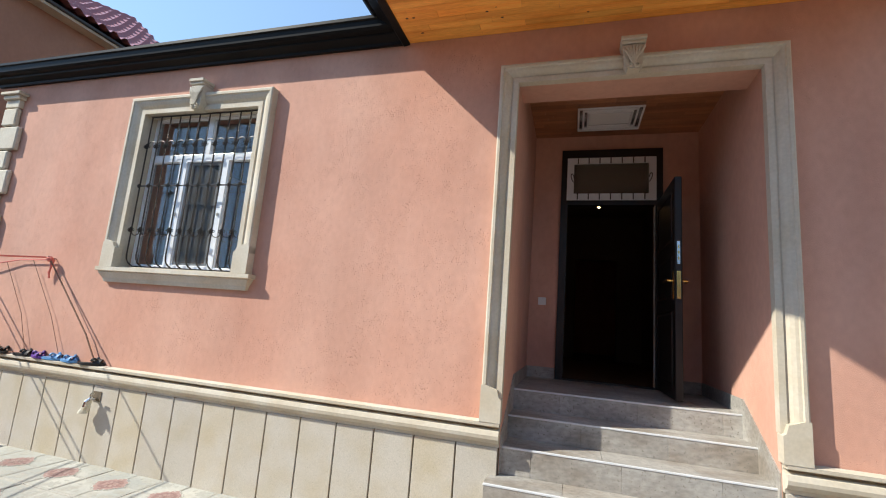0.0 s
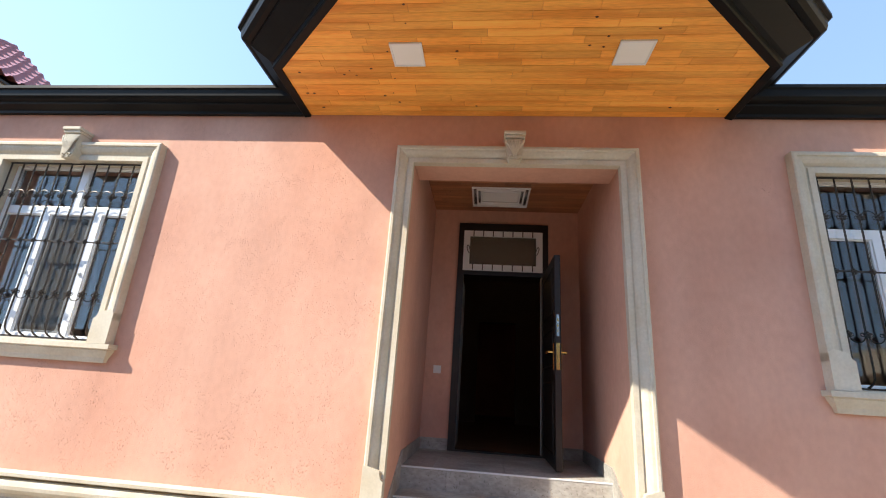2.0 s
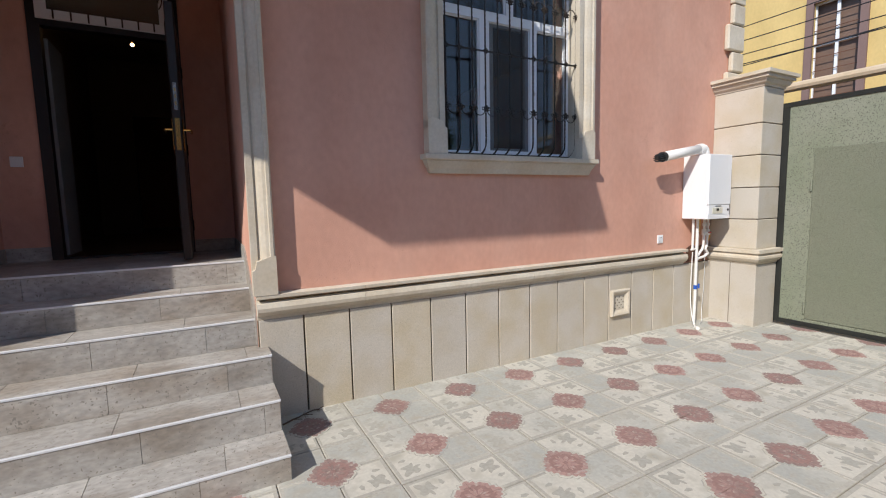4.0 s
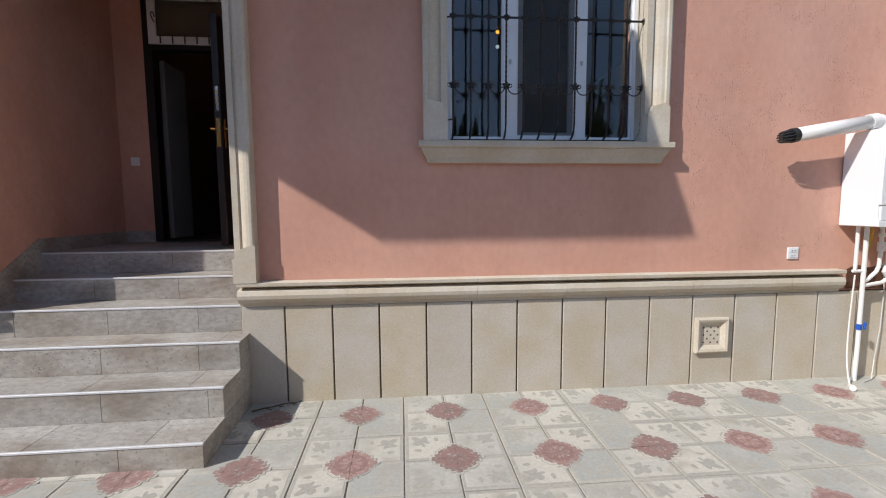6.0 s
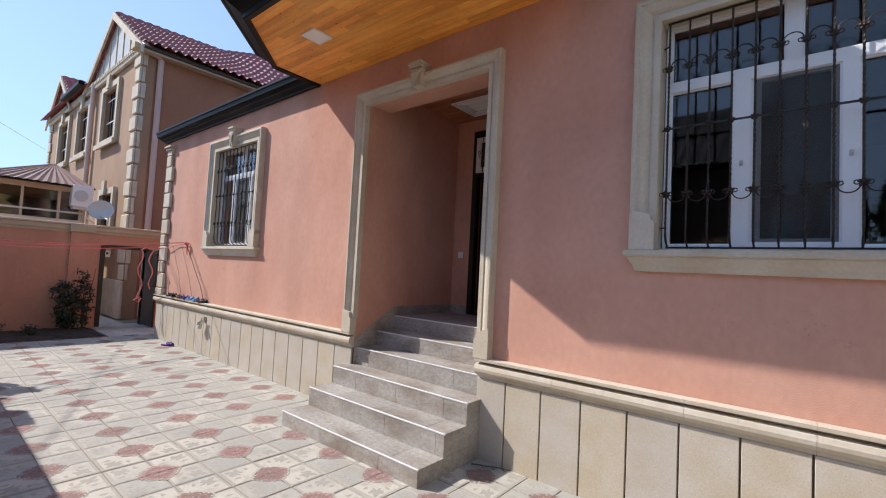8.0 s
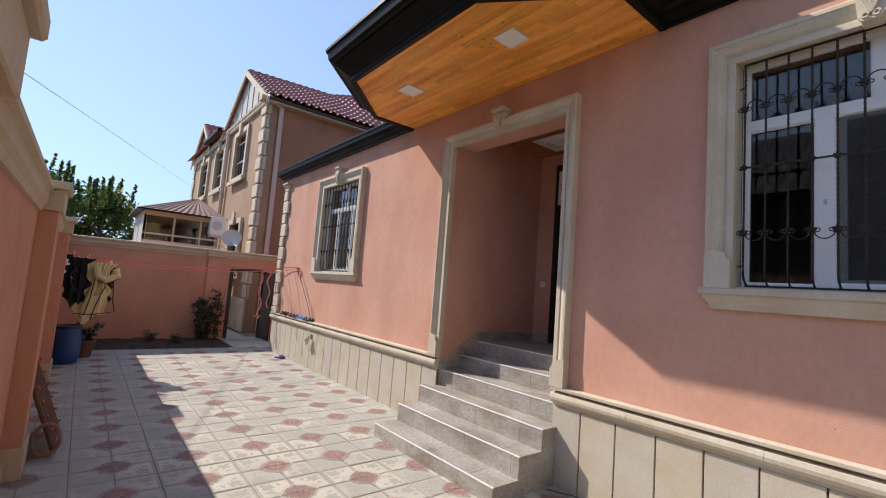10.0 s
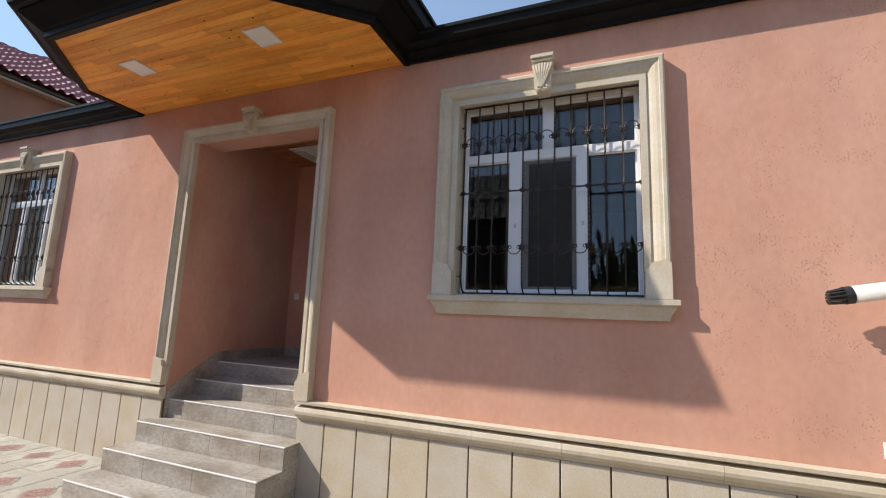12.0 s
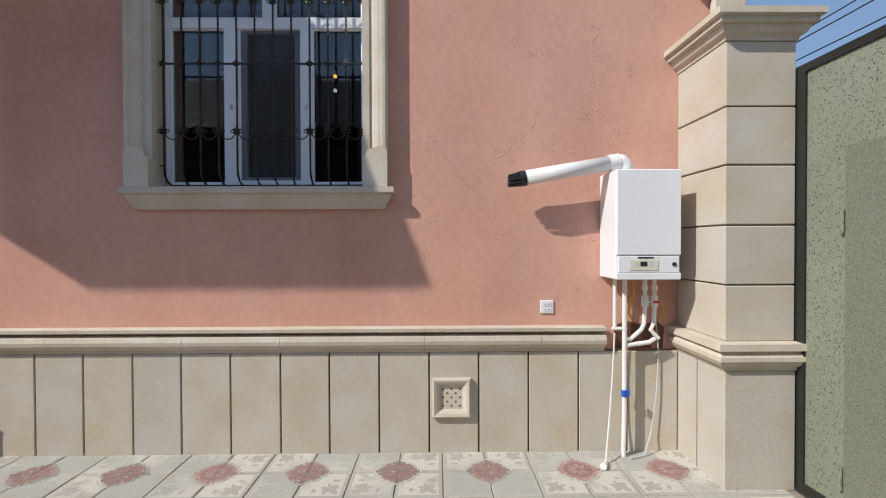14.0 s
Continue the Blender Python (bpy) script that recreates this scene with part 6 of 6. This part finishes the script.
part("cloth", bm, M_CREAMPL, tap, "crumpled cream cloth")

# ---- rusty slatted cart leaning on the long wall ----
cart = thing("slatted_rack", "rusty slatted rack leaning on the wall with a hose", "rack", at=(-2.95, -3.65, 0))
def lean(u, v, w=0.0):
    """Along the wall u, up the leaning board v."""
    return (-2.62 - u * 1.1, -3.56 - 0.28 * v + w, 0.03 + 0.80 * v)
arch = [lean(0, 0), lean(0, 0.6), lean(0.06, 0.85), lean(0.18, 1.0), lean(0.5, 1.0), lean(0.66, 0.85), lean(0.72, 0.6), lean(0.72, 0)]
part("frame", tube(bmesh.new(), arch, 0.016, 8), M_RUST, cart)
for k in range(9):
    u = 0.05 + 0.075 * k
    top = 0.98 if 0.15 < u < 0.55 else 0.84
    part("slat", prism(bmesh.new(), [lean(u, 0.02)[1:], lean(u, top)[1:], (lean(u, top)[1] + 0.012, lean(u, top)[2] + 0.004), (lean(u, 0.02)[1] + 0.012, lean(u, 0.02)[2] + 0.004)],
                       lean(u, 0)[0] - 0.026, lean(u, 0)[0] + 0.026, "yzx"), M_RUST, cart)
for k in range(6):
    v = 0.08 + 0.15 * k
    a, b = lean(0.02, v, 0.03), lean(0.70, v, 0.03)
    part("tie", tube(bmesh.new(), [a, lean(0.06, v + 0.02, 0.035)], 0.010, 6), M_REDTAP, cart, "red tie")
    part("tie", tube(bmesh.new(), [b, lean(0.66, v + 0.02, 0.035)], 0.010, 6), M_REDTAP, cart, "red tie")
hose = [(-2.56 - 0.05 * math.sin(t * 0.5), -3.62 + 0.09 * math.cos(t) , 0.16 + 0.13 * math.sin(t)) for t in [k * 0.35 for k in range(19)]]
part("hose", tube(bmesh.new(), hose, 0.016, 8), M_ROOFBR, cart, "dull brown hose loop")

# ---- beyond the gate ----
yb = thing("yellow_house", "tall yellow rendered house across the street", "house", at=(14.0, 0.0, 0))
YX = 12.0
YW = []
for k in range(-2, 1):
    for z0 in (0.9, 3.35, 6.6):
        YW.append((1.22 + 3.3 * k, 2.05 + 3.3 * k, z0, z0 + 2.35))
part("wall", holed(bmesh.new(), (-7.2, 4.6), (-0.05, 10.0), YW, YX, YX + 0.3, YZ), M_YELLOW, yb)
part("wall", bx(YX + 0.302, 20.0, -7.2, -6.9, -0.05, 10.0), M_YELLOW, yb)
part("wall", bx(YX + 0.302, 20.0, 4.3, 4.6, -0.05, 10.0), M_YELLOW, yb)
part("roof", bx(YX - 0.4, 20.2, -7.5, 4.9, 10.0, 10.2), M_ROOFBR, yb)
M_MAUVE = mat("mauve_brown_trim", (0.20, 0.13, 0.115), 0.8, spread=0.08, scale=2, bump=0.15)
for a, b, z0, z1 in YW:
    s = part("window_surround", holed(bmesh.new(), (a - 0.14, b + 0.14), (z0 - 0.14, z1 + 0.14), [(a, b, z0, z1)], YX - 0.06, YX - 0.002, YZ), M_MAUVE, yb)
    cuts = [z0 + (z1 - z0) * f for f in (0.0, 0.28, 0.62, 1.0)]
    panes = [(u + 0.028, v - 0.028, lo + 0.028, hi - 0.028) for u, v in ((a, (a + b) / 2), ((a + b) / 2, b)) for lo, hi in zip(cuts, cuts[1:])]
    wf = part("window_frame", holed(bmesh.new(), (a, b), (z0, z1), panes, YX + 0.06, YX + 0.10, YZ), M_PVC, s)
    for k in range(1, 8):
        z = z0 + (z1 - z0) * k / 8
        part("bar", bx(YX + 0.02, YX + 0.032, a, b, z - 0.008, z + 0.008), M_RUST, s)
    part("curtain", bx(YX + 0.16, YX + 0.17, a, b, z0, z1), M_INDOOR, s)
gp = thing("gas_pipe", "beige overhead gas pipe along the street", "pipe", at=(6.6, -1.0, 0))
part("pipe", tube(bmesh.new(), [(6.6, -12, 2.85), (6.6, 7.5, 2.9)], 0.06, 10), M_WALLCAP, gp)
for y in (-11.5, -6.0, 7.0):
    part("post", tube(bmesh.new(), [(6.6, y, -0.06), (6.6, y, 2.86)], 0.05, 10), M_WALLCAP, gp)
pole = thing("utility_pole", "grey concrete utility pole beyond the gate", "pole", at=(8.2, 9.0, 0))
part("shaft", tube(bmesh.new(), [(8.2, 9.0, -0.06), (8.2, 9.0, 6.5)], 0.14, 10, taper=0.09), M_WALLCAP, pole)
for k, (za, zb) in enumerate(((4.3, 4.6), (4.15, 4.3), (4.05, 4.1), (3.85, 4.5), (4.6, 5.2))):
    pts = [(8.2 + 0.12 * k * (0 if i == 0 else 1), 9.0 - 22.0 * i / 16, za + (zb - za) * i / 16 - 0.25 * math.sin(math.pi * i / 16)) for i in range(17)]
    part("cable", tube(bmesh.new(), pts, 0.009, 5), M_BLACKPL, pole)
oc = thing("overhead_cable", "thin dark overhead cable crossing the sky", "cable", at=(-29.0, 0.12, 6.95))
part("wire", tube(bmesh.new(), [(-29.0, 1.0, 6.95), (-8.0, -5.27, 5.13), (4.0, -8.5, 4.6)], 0.008, 5), M_GREYPL, oc)

# house across the long wall
hb = thing("opposite_house", "dark house with a tall brown ribbed gable roof", "house", at=(-4.5, -12.0, 0))
part("wall", bx(-10.5, 1.1, -15.6, -8.8, -0.05, 4.55), M_ROOFDK, hb)
part("roof", ribbed(Vector((-10.9, -8.4, 4.5)), Vector((1.4, -8.4, 4.5)), Vector((-10.9, -12.2, 7.1)), Vector((1.4, -12.2, 7.1)), 42), M_ROOFDK, hb, "dark brown ribbed metal roof slope")
part("roof", ribbed(Vector((-10.9, -16.0, 4.5)), Vector((1.4, -16.0, 4.5)), Vector((-10.9, -12.2, 7.1)), Vector((1.4, -12.2, 7.1)), 42), M_ROOFDK, hb, "dark brown ribbed metal roof slope")
for x in (-10.5, 0.9):
    part("gable", prism(bmesh.new(), [(-15.6, 4.55), (-8.8, 4.55), (-12.2, 6.88)], x, x + 0.2, "yzx"), M_TAN, hb)
tree(2.9, -12.6, 4.4, 1.2, 14, 24)
tree(6.9, -12.2, 5.2, 1.5, 15, 28)
structure("pillar_gate_south", bx(4.945, 5.358, -4.4, -3.872, -0.05, 2.7, bevel=0.01), M_STONE, "stone gate pillar beside the yard wall", "pillar")

# ---- paving tiles ----
T = 0.2875
OX, OY = 1.281, -0.2885


def tile_mesh():
    """A square paver: chamfered slab, quarter of a scalloped red medallion in one corner, three-lobed leaf in the other."""
    bm = bmesh.new()
    g, c = 0.0028, 0.0035
    lo = [bm.verts.new((x, y, -0.03)) for x, y in ((g, g), (T - g, g), (T - g, T - g), (g, T - g))]
    mid = [bm.verts.new((x, y, -c)) for x, y in ((g, g), (T - g, g), (T - g, T - g), (g, T - g))]
    top = [bm.verts.new((x, y, 0)) for x, y in ((g + c, g + c), (T - g - c, g + c), (T - g - c, T - g - c), (g + c, T - g - c))]
    for a, b in ((lo, mid), (mid, top)):
        for i in range(4):
            bm.faces.new((a[i], a[(i + 1) % 4], b[(i + 1) % 4], b[i]))
    bm.faces.new(top)
    for f in bm.faces:
        f.material_index = 2

    def raised(pts, h, mi, inset=0.0):
        if inset:
            m = Vector((sum(p[0] for p in pts) / len(pts), sum(p[1] for p in pts) / len(pts)))
            inner = [tuple(Vector(p).lerp(m, inset)) for p in pts]
        else:
            inner = pts
        a = [bm.verts.new((x, y, 0.0)) for x, y in pts]
        b = [bm.verts.new((x, y, h)) for x, y in inner]
        for i in range(len(pts)):
            f = bm.faces.new((a[i], a[(i + 1) % len(pts)], b[(i + 1) % len(pts)], b[i]))
            f.material_index = mi
        f = bm.faces.new(b)
        f.material_index = mi

    q = 0.0004
    ring = [(0.154, q), (0.150, 0.018), (0.130, 0.022), (0.134, 0.046), (0.108, 0.050), (0.110, 0.076), (0.092, 0.092),
            (0.076, 0.110), (0.050, 0.108), (0.046, 0.134), (0.022, 0.130), (0.018, 0.150), (q, 0.154)]
    # cream field inside a greyer border, stepped round the medallion
    e = T - 0.026
    raised([(0.163, 0.019), (e, 0.019), (e, e), (0.019, e), (0.019, 0.163)] + [(x * 1.06, y * 1.06) for x, y in ring[-2:0:-1]], 0.0009, 0)
    # pale lip, then the red medallion with its relief
    raised([(q, q)] + ring, 0.0030, 0)
    s = 0.91
    raised([(q, q)] + [(max(q, x * s), max(q, y * s)) for x, y in ring], 0.0040, 1)
    # sunk dark field with a petalled flower
    raised([(q, q)] + [(max(q, x * 0.70), max(q, y * 0.70)) for x, y in ring], 0.0044, 3)
    for mid, w in ((45, 17), (9, 9), (81, 9)):
        pts = [(q, q)]
        for f in range(5):
            a = radians(mid - w + 2 * w * f / 4)
            r = 0.072 - 0.022 * abs(f - 2) / 2
            pts.append((max(q, r * math.cos(a)), max(q, r * math.sin(a))))
        raised(pts, 0.0058, 1)
    raised([(0.090, q), (0.118, q), (0.104, 0.016), (0.088, 0.012)], 0.0058, 1)
    raised([(q, 0.118), (q, 0.090), (0.012, 0.088), (0.016, 0.104)], 0.0058, 1)
    raised([(0.012, q), (0.012, 0.012), (q, 0.012), (q, q)], 0.0064, 3)

    # one sunk-looking five-lobed leaf with its tip to the outer corner
    def leaf_shape(ox, oy, turn, size):
        pts = []
        for k in range(40):
            a = 2 * math.pi * k / 40
            r = size * (0.62 + 0.20 * math.cos(5 * a) + 0.26 * math.cos(a) * abs(math.cos(a)) + 0.10 * math.cos(7 * a + 0.6))
            pts.append((ox + r * math.cos(a + turn), oy + r * math.sin(a + turn)))
        raised(pts, 0.0016, 4)

    leaf_shape(0.182, 0.182, radians(45), 0.076)
    raised([(0.083, 0.196), (0.100, 0.186), (0.112, 0.204), (0.104, 0.236), (0.090, 0.226)], 0.0016, 4)
    raised([(0.196, 0.083), (0.226, 0.090), (0.236, 0.104), (0.204, 0.112), (0.186, 0.100)], 0.0016, 4)
    me = bpy.data.meshes.new("paving_tile")
    bm.normal_update()
    bm.to_mesh(me)
    bm.free()
    for m in (M_TILE, M_TILERED, M_TILEDK, M_TILEMAUVE, M_TILELEAF):
        me.materials.append(m)
    return me


tile = tile_mesh()
rnd = random.Random(77)
far_v, far_f, far_m = [], [], []
tv = [v.co.copy() for v in tile.vertices]
tf = [(tuple(p.vertices), p.material_index) for p in tile.polygons]
for i in range(-34, 14):
    for j in range(-13, 1):
        # the medallion corner is the even crossing next to the tile
        mx, my = OX + T * (i + (i % 2)), OY + T * (j + (j % 2))
        turn = {(0, 0): 0, (1, 0): 90, (1, 1): 180, (0, 1): 270}[i % 2, j % 2]
        cx, cy = OX + T * (i + 0.5), OY + T * (j + 0.5)
        if SX0 + 0.1 < cx < SX1 - 0.1 and cy > NY[0] + 0.12:
            continue
        m = pose(mx, my, rnd.uniform(-0.0016, 0.0012), rnd.uniform(-0.25, 0.25), rnd.uniform(-0.25, 0.25), turn)
        if cx > -2.2 and cy > -3.17:
            ob = new("paving_tile", tile)
            ob.parent = yard_bed
            ob.matrix_basis = m
        else:
            base = len(far_v)
            far_v += [tuple(m @ c) for c in tv]
            far_f += [tuple(base + k for k in f) for f, _ in tf]
            far_m += [mi for _, mi in tf]
me = bpy.data.meshes.new("far_paving")
me.from_pydata(far_v, [], far_f)
for mm in (M_TILE, M_TILERED, M_TILEDK, M_TILEMAUVE, M_TILELEAF):
    me.materials.append(mm)
me.polygons.foreach_set("material_index", far_m)
far = new("far_paving", me)
far.parent = yard_bed
tagged(far, "cream and red patterned paving tiles farther off", kind="stuff")
